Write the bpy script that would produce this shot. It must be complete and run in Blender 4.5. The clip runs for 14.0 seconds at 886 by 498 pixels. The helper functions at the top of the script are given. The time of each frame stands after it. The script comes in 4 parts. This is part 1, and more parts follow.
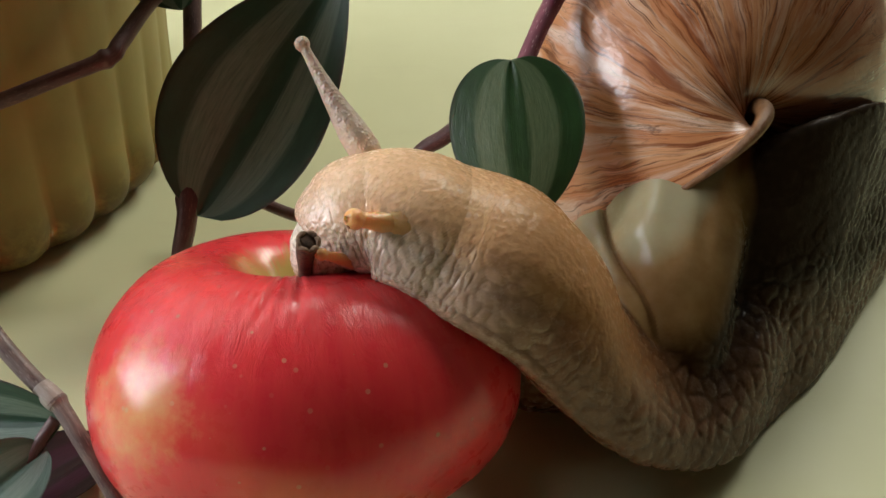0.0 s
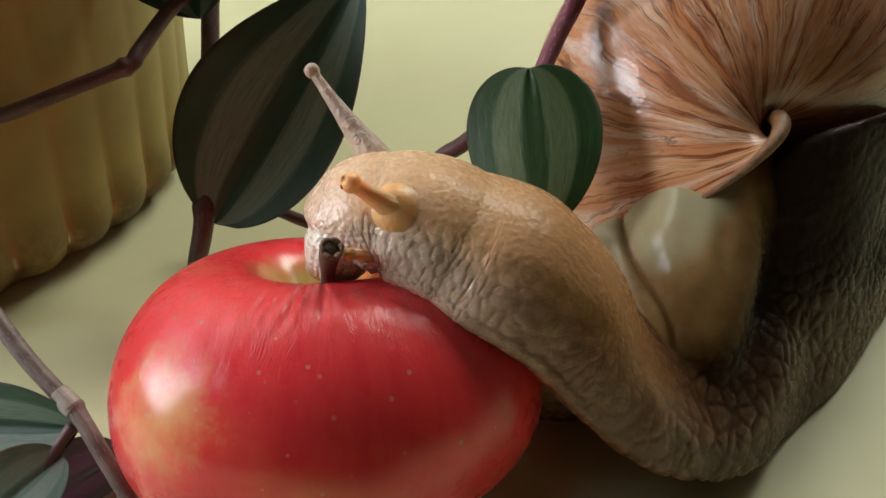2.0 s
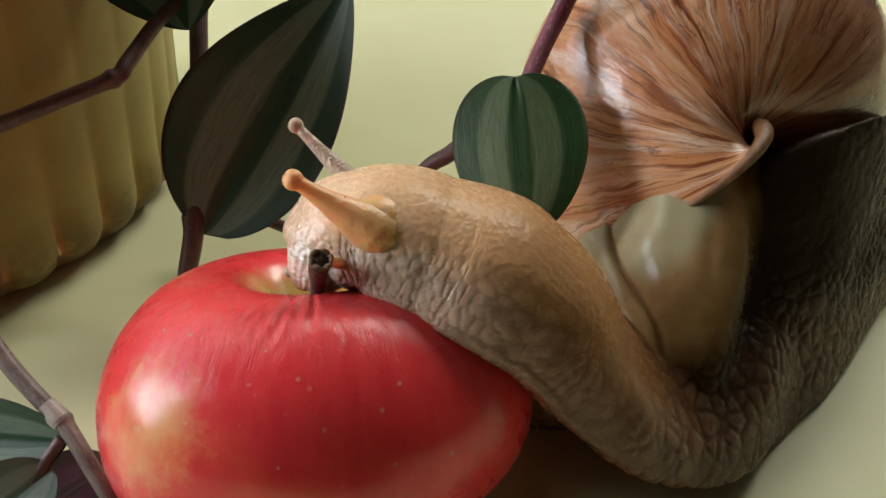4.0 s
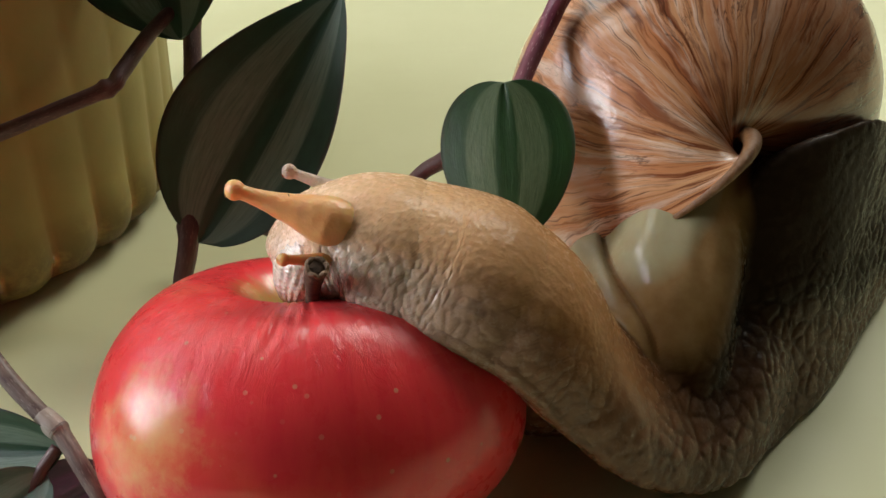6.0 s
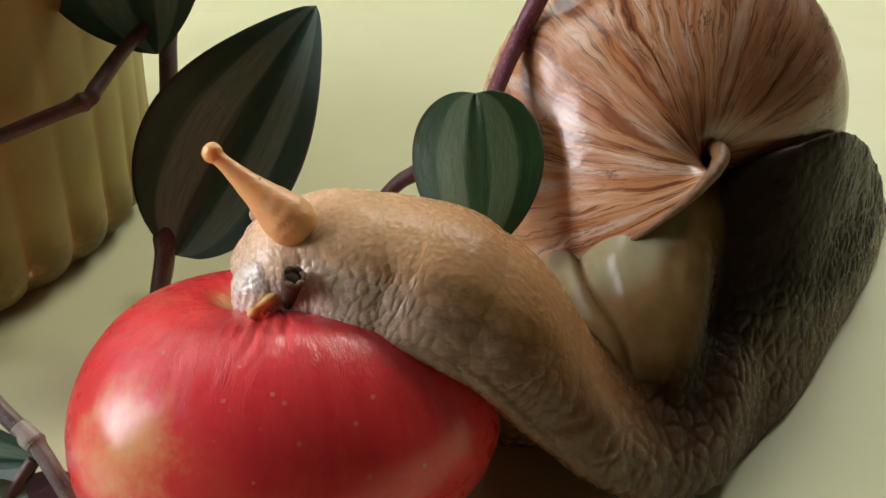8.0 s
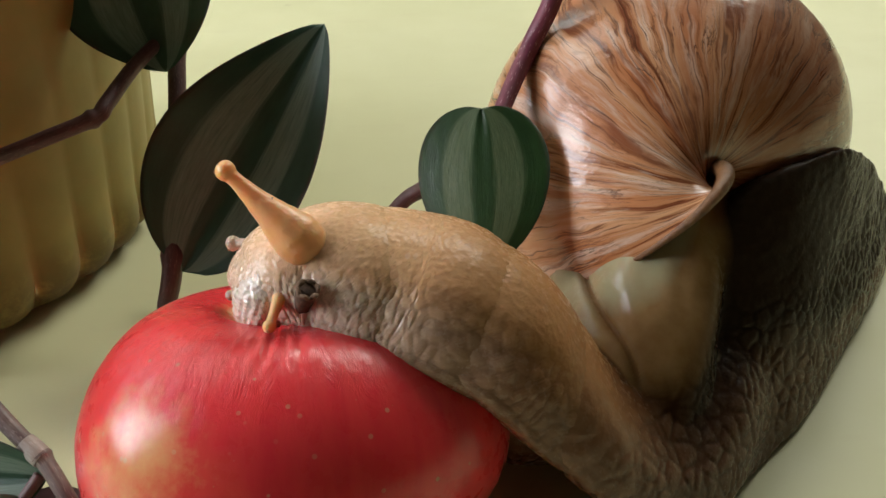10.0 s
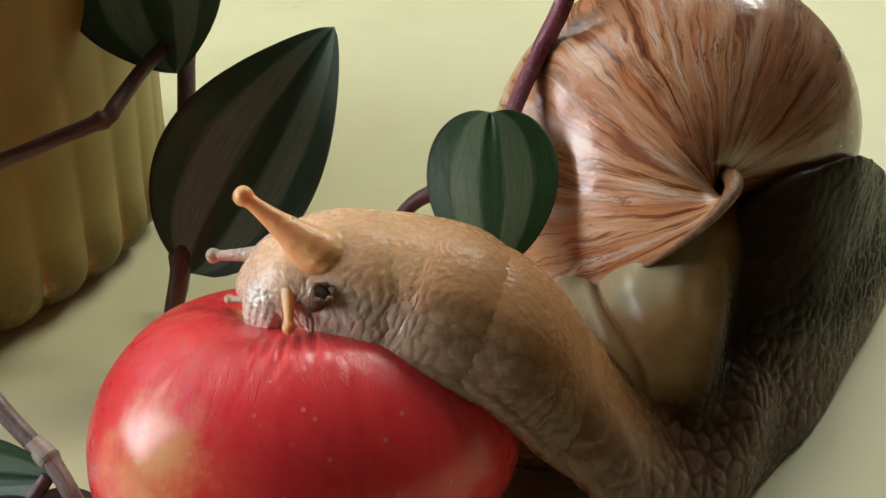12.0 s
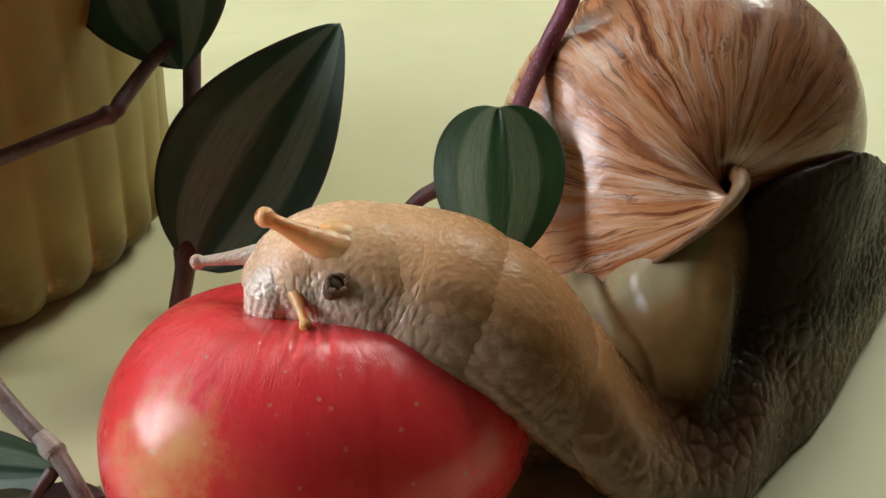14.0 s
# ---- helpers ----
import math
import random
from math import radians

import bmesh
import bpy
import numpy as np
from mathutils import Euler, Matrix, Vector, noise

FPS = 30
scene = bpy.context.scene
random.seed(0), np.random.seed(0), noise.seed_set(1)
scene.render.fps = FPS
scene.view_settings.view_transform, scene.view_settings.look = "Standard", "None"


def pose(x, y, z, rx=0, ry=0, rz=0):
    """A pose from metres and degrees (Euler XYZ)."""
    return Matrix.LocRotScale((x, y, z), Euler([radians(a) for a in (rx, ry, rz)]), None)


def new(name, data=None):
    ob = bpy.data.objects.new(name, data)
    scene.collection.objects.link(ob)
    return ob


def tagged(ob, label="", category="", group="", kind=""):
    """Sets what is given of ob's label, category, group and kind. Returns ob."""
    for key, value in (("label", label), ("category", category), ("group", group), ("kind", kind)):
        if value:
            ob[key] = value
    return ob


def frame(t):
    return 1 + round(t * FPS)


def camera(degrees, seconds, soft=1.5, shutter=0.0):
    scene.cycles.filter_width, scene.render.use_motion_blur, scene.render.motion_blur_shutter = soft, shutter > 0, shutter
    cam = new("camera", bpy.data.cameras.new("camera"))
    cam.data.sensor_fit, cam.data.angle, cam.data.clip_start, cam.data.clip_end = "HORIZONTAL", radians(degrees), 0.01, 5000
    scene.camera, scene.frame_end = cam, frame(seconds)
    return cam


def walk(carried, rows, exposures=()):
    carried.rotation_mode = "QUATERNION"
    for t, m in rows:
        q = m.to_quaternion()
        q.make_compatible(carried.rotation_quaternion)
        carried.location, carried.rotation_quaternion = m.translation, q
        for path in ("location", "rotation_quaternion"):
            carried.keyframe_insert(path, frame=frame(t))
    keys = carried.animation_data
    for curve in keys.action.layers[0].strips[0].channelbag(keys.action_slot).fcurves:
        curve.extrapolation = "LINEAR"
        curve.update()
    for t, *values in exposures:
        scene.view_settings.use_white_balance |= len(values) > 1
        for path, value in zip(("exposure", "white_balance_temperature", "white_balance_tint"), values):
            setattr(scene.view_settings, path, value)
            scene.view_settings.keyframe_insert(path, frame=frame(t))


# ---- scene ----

# ---- camera: a phone held a hand's width above the apple, tilting up a little; lengths below in centimetres ----
CM = 0.01
FOV = 55.0
PITCH = -35.0
EYE_Z = 12.8
cam = camera(FOV, 14.0)
# seconds, yaw, pitch, roll (degrees), drift of the eye (cm)
PATH = [
    (0.0, 0.0, 0.0, -0.0, 0.0, -0.0, -0.0),
    (0.5, 0.11, 0.2, -0.03, -0.01, -0.03, -0.02),
    (1.0, 0.4, 0.31, 0.15, -0.02, 0.01, -0.03),
    (1.5, 0.58, 0.57, 0.25, -0.05, -0.0, -0.07),
    (2.0, 0.71, 0.71, 0.26, -0.12, 0.0, -0.06),
    (2.5, 0.93, 0.92, 0.31, -0.09, 0.01, -0.05),
    (3.0, 0.57, 1.0, 0.23, -0.06, 0.03, -0.04),
    (5.5, 0.03, 1.61, 1.0, 0.15, -0.03, -0.01),
    (6.0, -0.23, 1.76, 0.95, 0.11, -0.08, -0.04),
    (6.5, -0.29, 1.6, 0.96, 0.15, -0.06, -0.02),
    (7.0, -0.43, 2.03, 0.87, 0.1, -0.11, -0.07),
    (7.5, -0.59, 2.34, 0.98, 0.12, -0.21, -0.01),
    (8.0, -1.78, 2.77, 0.57, 0.15, -0.34, -0.02),
    (10.5, -1.56, 4.28, 0.56, -0.01, -0.43, -0.1),
    (11.0, -1.4, 4.27, 0.55, -0.03, -0.4, -0.09),
    (11.5, -1.37, 4.36, 0.54, -0.04, -0.42, -0.1),
    (12.0, -1.14, 4.32, 0.38, -0.04, -0.38, -0.07),
    (12.5, -1.16, 4.32, 0.29, -0.07, -0.4, -0.09),
    (13.0, -0.96, 4.19, 0.37, -0.09, -0.46, -0.09),
    (13.5, -0.99, 4.56, 0.31, -0.1, -0.48, -0.17),
    (14.0, -1.15, 4.64, 0.17, -0.21, -0.47, -0.24),
]
walk(cam, [(t, pose(x * CM, y * CM, (EYE_Z + z) * CM, 90 + PITCH + p, r, w)) for t, w, p, r, x, y, z in PATH],
     exposures=[(0.0, 0.12), (14.0, 0.12)])

# ---- light: a pale overcast sky outside, coming in through the windows beside the table and an unseen rooflight added as fill ----
world = bpy.data.worlds.new("world")
scene.world = world
world.use_nodes = True
wn = world.node_tree.nodes
sky = wn.new("ShaderNodeTexSky")
sky.sky_type = "NISHITA"
sky.sun_disc = False
sky.sun_elevation, sky.sun_rotation = radians(40), radians(250)
wn["Background"].inputs["Strength"].default_value = 0.12
world.node_tree.links.new(sky.outputs["Color"], wn["Background"].inputs["Color"])

WALL_X = -52.0                                        # inner face of the window wall
PANES = [(-7.0, 17.0), (22.0, 44.0)]                 # two low lights beside the table, along the wall
LOW_Z, HIGH_Z = (11.0, 50.0), (56.0, 150.0)            # below and above the transom
HIGH_Y = (30.0, 118.0)                                # the tall light further along
ROOF_X, ROOF_Y, ROOF_Z = (40.0, 186.0), (142.0, 252.0), 185.0   # the added rooflight, out of view


def daylight(m, width, height, radiance, colour=(0.97, 0.98, 0.95)):
    """The sky's light in a window's opening, facing along the pose's -z."""
    lamp = bpy.data.lights.new("daylight", "AREA")
    lamp.shape = "RECTANGLE"
    lamp.size, lamp.size_y = width * CM, height * CM
    lamp.energy = radiance * width * height * CM * CM
    lamp.color = colour
    new("daylight", lamp).matrix_world = m


for (y0, y1), (z0, z1), radiance, colour in ((PANES[0], LOW_Z, 35.0, (0.93, 0.96, 1.03)), (PANES[1], LOW_Z, 24.0, (0.93, 0.96, 1.03)), (HIGH_Y, HIGH_Z, 8.5, (0.98, 0.98, 0.88))):
    daylight(pose((WALL_X - 5) * CM, (y0 + y1) / 2 * CM, (z0 + z1) / 2 * CM, 0, -90, 0), z1 - z0, y1 - y0, radiance, colour)
# fill light added for the table's right front, through the unseen rooflight
daylight(pose(sum(ROOF_X) / 2 * CM, sum(ROOF_Y) / 2 * CM, (ROOF_Z + 8) * CM), ROOF_X[1] - ROOF_X[0], ROOF_Y[1] - ROOF_Y[0], 47.0, (0.98, 0.98, 0.88))

# ---- materials ----
class Mat:
    """A small wrapper that makes node materials short to write."""

    def __init__(self, name):
        self.m = bpy.data.materials.new(name)
        self.m.use_nodes = True
        self.t = self.m.node_tree
        self.b = self.t.nodes["Principled BSDF"]

    def node(self, kind, **values):
        n = self.t.nodes.new(kind)
        for key, value in values.items():
            key = key.replace("_", " ")
            hit = [s for s in n.inputs if s.name == key and s.enabled]
            if isinstance(value, bpy.types.NodeSocket):
                self.t.links.new(value, hit[0])
            else:
                hit[0].default_value = value
        return n

    def link(self, a, b):
        self.t.links.new(a, b)

    def coords(self, which="Object", scale=(1, 1, 1)):
        c = self.t.nodes.new("ShaderNodeTexCoord")
        m = self.node("ShaderNodeMapping", Scale=scale)
        self.link(c.outputs[which], m.inputs["Vector"])
        return m.outputs["Vector"]

    def uv(self, scale=(1, 1, 1)):
        return self.coords("UV", scale)

    def noise(self, vec, scale, detail=4.0, rough=0.55, distortion=0.0):
        return self.node("ShaderNodeTexNoise", Vector=vec, Scale=scale, Detail=detail, Roughness=rough, Distortion=distortion).outputs["Fac"]

    def voronoi(self, vec, scale, feature="F1", randomness=1.0):
        n = self.t.nodes.new("ShaderNodeTexVoronoi")
        n.feature = feature
        self.link(vec, n.inputs["Vector"])
        n.inputs["Scale"].default_value = scale
        n.inputs["Randomness"].default_value = randomness
        return n.outputs["Distance"]

    def ramp(self, fac, *stops, ease="LINEAR"):
        n = self.t.nodes.new("ShaderNodeValToRGB")
        n.color_ramp.interpolation = ease
        e = n.color_ramp.elements
        while len(e) < len(stops):
            e.new(0.5)
        for el, (p, c) in zip(e, stops):
            el.position = p
            el.color = (c, c, c, 1) if isinstance(c, (int, float)) else (*c, 1)
        self.link(fac, n.inputs["Fac"])
        return n.outputs["Color"]

    def mix(self, fac, a, b, blend="MIX"):
        n = self.t.nodes.new("ShaderNodeMix")
        n.data_type, n.blend_type = "RGBA", blend
        for value, s in ((fac, n.inputs[0]), (a, n.inputs[6]), (b, n.inputs[7])):
            if isinstance(value, bpy.types.NodeSocket):
                self.link(value, s)
            elif isinstance(value, (int, float)):
                s.default_value = value if s.type == "VALUE" else (value, value, value, 1)
            else:
                s.default_value = (*value, 1)
        return n.outputs[2]

    def math(self, op, a, b=0.0):
        n = self.t.nodes.new("ShaderNodeMath")
        n.operation = op
        for value, s in ((a, n.inputs[0]), (b, n.inputs[1])):
            if isinstance(value, bpy.types.NodeSocket):
                self.link(value, s)
            else:
                s.default_value = value
        return n.outputs[0]

    def split(self, vec):
        n = self.node("ShaderNodeSeparateXYZ", Vector=vec)
        return n.outputs[0], n.outputs[1], n.outputs[2]

    def set(self, **values):
        for key, value in values.items():
            s = self.b.inputs[key.replace("_", " ")]
            if isinstance(value, bpy.types.NodeSocket):
                self.link(value, s)
            elif s.type == "RGBA" and len(value) == 3:
                s.default_value = (*value, 1)
            else:
                s.default_value = value
        return self

    def bump(self, *heights):
        """heights: (socket, strength, distance in cm)"""
        last = None
        for h, strength, dist in heights:
            n = self.node("ShaderNodeBump", Strength=strength, Distance=dist * CM, Height=h)
            if last:
                self.link(last, n.inputs["Normal"])
            last = n.outputs["Normal"]
        self.link(last, self.b.inputs["Normal"])
        self.link(last, self.b.inputs["Coat Normal"])
        return self


def table_paint():
    m = Mat("cream_gloss_paint")
    v = m.coords("Object")
    big = m.noise(v, 9, 3)
    small = m.noise(v, 60, 5, 0.6)
    smear = m.noise(m.coords("Object", (20, 70, 1)), 1.0, 5, 0.65, 0.6)
    base = m.mix(m.ramp(big, (0.3, 0), (0.75, 1)), (0.66, 0.65, 0.385), (0.725, 0.715, 0.45))
    base = m.mix(m.math("MULTIPLY", m.ramp(smear, (0.58, 0), (0.8, 1)), 0.35), base, (0.62, 0.58, 0.36))
    spots = m.ramp(m.voronoi(v, 26), (0.03, 1), (0.09, 0))
    base = m.mix(m.math("MULTIPLY", spots, m.math("MULTIPLY", m.ramp(small, (0.5, 0), (0.65, 1)), 0.5)), base, (0.45, 0.40, 0.24))
    m.set(Base_Color=base, Roughness=m.ramp(small, (0.3, 0.40), (0.75, 0.55)), Specular_IOR_Level=0.18)
    return m.bump((m.noise(v, 35, 3), 0.25, 0.05), (small, 0.1, 0.01)).m


def wall_paint(name, a, b):
    m = Mat(name)
    v = m.coords("Object")
    n = m.noise(v, 8, 5)
    m.set(Base_Color=m.mix(n, a, b), Roughness=0.8)
    return m.bump((m.noise(v, 90, 4), 0.2, 0.05)).m


def white_gloss():
    m = Mat("white_window_paint")
    n = m.noise(m.coords("Object"), 14, 5)
    return m.set(Base_Color=m.mix(n, (0.72, 0.71, 0.66), (0.8, 0.79, 0.74)), Roughness=0.4).m


def apple_skin():
    m = Mat("apple_skin")
    v = m.coords("Object", (1 / CM, 1 / CM, 1 / CM))      # centimetres
    x, y, z = m.split(v)
    u = m.uv((1, 1, 1))
    streak = m.noise(m.uv((30, 5, 1)), 1.0, 5, 0.62, 0.5)
    fine = m.noise(v, 9.0, 5, 0.65)
    blotch = m.noise(v, 0.42, 3, 0.5)
    red = m.mix(m.ramp(streak, (0.3, 0), (0.72, 1)), (0.78, 0.032, 0.050), (0.86, 0.056, 0.060))
    red = m.mix(m.ramp(fine, (0.35, 0), (0.75, 0.35)), red, (0.78, 0.07, 0.05))
    # the paler yellow cheek, streaked with red
    cheek = m.node("ShaderNodeVectorMath", Vector=v)
    cheek.operation = "DISTANCE"
    cheek.inputs[1].default_value = (-1.75, -2.35, 4.35)
    c = m.math("ADD", m.ramp(m.math("MULTIPLY", cheek.outputs["Value"], 0.25), (0.0, 1), (0.62, 0)), m.math("ADD", m.math("MULTIPLY", m.math("SUBTRACT", streak, 0.5), 0.2), m.math("MULTIPLY", m.math("SUBTRACT", m.noise(v, 1.6, 5, 0.65), 0.5), 0.9)))
    red = m.mix(m.ramp(c, (0.58, 0), (1.20, 0.75)), red, (0.82, 0.48, 0.19))
    low = m.node("ShaderNodeVectorMath", Vector=v)
    low.operation = "DISTANCE"
    low.inputs[1].default_value = (0.6, -3.4, 1.6)
    c2 = m.math("ADD", m.ramp(m.math("MULTIPLY", low.outputs["Value"], 0.25), (0.05, 1), (0.7, 0)), m.math("MULTIPLY", m.math("SUBTRACT", blotch, 0.55), 1.2))
    red = m.mix(m.ramp(c2, (0.05, 0), (0.8, 0.8)), red, (0.84, 0.30, 0.08))
    # yellow-green hollow round the stem
    radius = m.math("SQRT", m.math("ADD", m.math("MULTIPLY", x, x), m.math("POWER", m.math("SUBTRACT", y, 0.75), 2.0)))
    top = m.math("MULTIPLY", m.ramp(m.math("ADD", m.math("MULTIPLY", radius, 0.4), m.math("MULTIPLY", m.math("SUBTRACT", streak, 0.5), 0.35)), (0.24, 1), (0.46, 0)), m.ramp(m.math("MULTIPLY", z, 0.2), (0.6, 0), (0.75, 1)))
    red = m.mix(top, red, (0.50, 0.36, 0.10))
    # pink band over the shoulder: scuffs, and its highlight painted into the colour
    round_, down, _ = m.split(u)
    scuff_sheen = m.math("MULTIPLY", m.ramp(m.math("ADD", down, m.math("MULTIPLY", m.math("SUBTRACT", blotch, 0.5), 0.10)), (0.28, 0), (0.33, 1), (0.38, 1), (0.44, 0)), m.ramp(m.noise(m.uv((30, 6, 1)), 1.0, 6, 0.75), (0.46, 0), (0.64, 1)))
    red = m.mix(m.math("MULTIPLY", scuff_sheen, 0.25), red, (0.82, 0.26, 0.24))
    # pale lenticels
    vz = m.voronoi(v, 2.6)
    dots = m.ramp(vz, (0.075, 1), (0.11, 0))
    red = m.mix(m.math("MULTIPLY", dots, m.ramp(m.noise(v, 1.1, 2), (0.4, 0.1), (0.6, 0.7))), red, (0.72, 0.48, 0.28))
    tiny = m.ramp(m.voronoi(v, 3.1), (0.02, 1), (0.05, 0))
    red = m.mix(m.math("MULTIPLY", tiny, 0.35), red, (0.66, 0.33, 0.14))
    m.set(Base_Color=red, Roughness=m.ramp(m.noise(v, 3.0, 4), (0.3, 0.24), (0.8, 0.36)), Specular_IOR_Level=0.10, Coat_Weight=0.85, Coat_Roughness=0.21, Coat_IOR=1.42)
    m.set(Subsurface_Weight=0.08, Subsurface_Scale=0.004)
    ruck = m.math("MULTIPLY", m.noise(m.uv((34, 16, 1)), 1.0, 6, 0.72, 0.8), m.ramp(down, (0.22, 0), (0.28, 1), (0.42, 1), (0.50, 0)))
    return m.bump((m.noise(v, 2.0, 2), 0.08, 0.05), (ruck, 0.6, 0.04), (m.noise(v, 22.0, 3), 0.05, 0.01)).m


def bark(name, a, b, rough=0.8):
    m = Mat(name)
    v = m.coords("Object", (1 / CM,) * 3)
    n = m.noise(v, 6.0, 6, 0.7)
    m.set(Base_Color=m.mix(m.ramp(n, (0.35, 0), (0.7, 1)), a, b), Roughness=rough)
    return m.bump((n, 0.8, 0.06)).m


def shell_glaze():
    m = Mat("glossy_shell")
    # u runs with growth, v from the columella over the whorl
    u = m.uv((1, 1, 1))
    v3 = m.coords("Object", (1 / CM,) * 3)
    warp = m.noise(m.uv((16, 3, 1)), 1.0, 3)
    w = m.node("ShaderNodeVectorMath", Vector=u)
    w.operation = "ADD"
    sh = m.node("ShaderNodeCombineXYZ", X=m.math("MULTIPLY", m.math("SUBTRACT", warp, 0.5), 0.045))
    m.link(sh.outputs[0], w.inputs[1])

    def lines(su, sv, detail=3):
        mp = m.node("ShaderNodeMapping", Vector=w.outputs[0], Scale=(su, sv, 1))
        return m.noise(mp.outputs[0], 1.0, detail, 0.6)

    broad, mid, fine = lines(22, 1.6, 4), lines(60, 1.9, 5), lines(260, 3.5, 3)
    patch = m.noise(m.uv((7, 4, 1)), 1.0, 4, 0.6)
    base = m.mix(m.ramp(broad, (0.36, 0), (0.66, 1)), (0.55, 0.200, 0.072), (0.72, 0.39, 0.19))
    base = m.mix(m.math("MULTIPLY", m.ramp(mid, (0.50, 0), (0.62, 1)), m.ramp(patch, (0.35, 0.25), (0.6, 0.95))), base, (0.84, 0.65, 0.51))
    base = m.mix(m.math("MULTIPLY", m.ramp(mid, (0.36, 1), (0.46, 0)), 0.9), base, (0.20, 0.050, 0.018))
    base = m.mix(m.math("MULTIPLY", m.ramp(fine, (0.36, 1), (0.43, 0)), m.ramp(patch, (0.35, 0.95), (0.7, 0.35))), base, (0.085, 0.024, 0.011))
    worn = m.ramp(m.noise(m.uv((60, 3.5, 1)), 1.0, 5, 0.7), (0.56, 0), (0.68, 1))
    base = m.mix(m.math("MULTIPLY", worn, 0.6), base, (0.84, 0.67, 0.54))
    flame = m.ramp(lines(30, 2.6, 5), (0.58, 0), (0.66, 1))
    base = m.mix(m.math("MULTIPLY", flame, 0.75), base, (0.22, 0.058, 0.02))
    mpc = m.node("ShaderNodeMapping", Vector=w.outputs[0], Scale=(45, 3.2, 1))
    scar = m.ramp(m.noise(mpc.outputs[0], 1.0, 5, 0.65, 1.2), (0.475, 0), (0.495, 1), (0.505, 1), (0.525, 0))
    base = m.mix(m.math("MULTIPLY", scar, m.ramp(patch, (0.46, 0), (0.60, 0.8))), base, (0.09, 0.028, 0.013))
    # older growth is browner, darkened further for the shade on that side
    older_shaded = m.ramp(m.math("ADD", m.split(u)[0], m.math("MULTIPLY", patch, 0.3)), (0.22, 1), (0.66, 0))
    base = m.mix(older_shaded, base, m.mix(1.0, base, (0.55, 0.40, 0.33), "MULTIPLY"))
    ripple = m.noise(v3, 1.6, 4, 0.6)
    m.set(Base_Color=base, Roughness=m.ramp(mid, (0.3, 0.22), (0.7, 0.40)), Specular_IOR_Level=0.35, Coat_Weight=0.6, Coat_Roughness=0.10)
    return m.bump((ripple, 0.14, 0.22), (broad, 0.20, 0.10), (mid, 0.16, 0.05), (fine, 0.10, 0.02)).m


def skin():
    m = Mat("snail_skin")
    v = m.coords("Object", (1 / CM,) * 3)
    along, across, _ = m.split(m.uv())                    # 0 tail to 1 nose; 0 sole, 1 back
    marks = m.t.nodes.new("ShaderNodeUVMap")
    marks.uv_map = "pigment"
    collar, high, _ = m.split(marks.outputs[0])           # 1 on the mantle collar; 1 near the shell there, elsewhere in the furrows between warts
    n1 = m.noise(v, 1.3, 4, 0.6)
    n2 = m.noise(v, 7.0, 4, 0.6)
    wob = m.math("MULTIPLY", m.math("SUBTRACT", n1, 0.5), 0.16)
    a = m.math("ADD", along, m.math("MULTIPLY", wob, 0.35))
    c = m.math("ADD", across, wob)
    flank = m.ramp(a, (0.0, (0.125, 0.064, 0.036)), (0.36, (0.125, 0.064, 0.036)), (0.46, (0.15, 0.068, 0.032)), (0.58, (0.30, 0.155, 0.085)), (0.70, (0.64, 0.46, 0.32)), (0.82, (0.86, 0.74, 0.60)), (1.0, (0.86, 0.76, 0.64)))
    # near-black at low values: dark skin deepened with the shade under the shell
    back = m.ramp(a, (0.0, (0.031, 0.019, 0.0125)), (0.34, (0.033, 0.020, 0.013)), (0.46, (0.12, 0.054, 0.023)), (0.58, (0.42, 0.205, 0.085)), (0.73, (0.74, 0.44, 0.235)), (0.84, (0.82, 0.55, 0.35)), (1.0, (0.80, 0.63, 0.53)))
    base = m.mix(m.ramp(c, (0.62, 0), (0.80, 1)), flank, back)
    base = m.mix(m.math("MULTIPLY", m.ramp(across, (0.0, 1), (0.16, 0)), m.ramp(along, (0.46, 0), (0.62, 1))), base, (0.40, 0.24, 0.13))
    base = m.mix(m.math("MULTIPLY", m.ramp(n2, (0.35, 1), (0.6, 0)), 0.18), base, m.mix(1.0, base, (0.55, 0.48, 0.42), "MULTIPLY"))
    # the bare collar: tan, greyish green and shiny where it tucks under the shell
    tan = m.mix(m.ramp(m.noise(v, 2.4, 4), (0.3, 0), (0.7, 1)), (0.34, 0.19, 0.078), (0.44, 0.27, 0.12))
    grey = m.ramp(m.math("ADD", high, m.math("MULTIPLY", wob, 1.6)), (0.75, 0), (1.15, 0.85))
    tan = m.mix(grey, tan, (0.44, 0.405, 0.245))
    bare = m.ramp(m.math("ADD", collar, m.math("MULTIPLY", wob, 0.8)), (0.15, 0), (0.85, 1))
    base = m.mix(bare, base, tan)
    # soil and the furrows' own shade, both painted dark; crowns painted pale
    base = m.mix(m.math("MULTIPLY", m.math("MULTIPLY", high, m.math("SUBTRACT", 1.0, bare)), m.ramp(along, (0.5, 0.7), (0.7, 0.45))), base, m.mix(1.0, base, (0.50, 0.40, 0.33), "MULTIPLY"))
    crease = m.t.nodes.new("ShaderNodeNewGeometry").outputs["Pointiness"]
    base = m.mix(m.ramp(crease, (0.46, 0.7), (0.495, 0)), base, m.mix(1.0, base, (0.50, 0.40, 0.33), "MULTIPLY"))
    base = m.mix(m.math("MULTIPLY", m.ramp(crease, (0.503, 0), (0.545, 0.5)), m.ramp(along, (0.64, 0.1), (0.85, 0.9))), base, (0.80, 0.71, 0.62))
    bead = m.ramp(m.voronoi(v, 11.0), (0.0, 1), (0.55, 0))
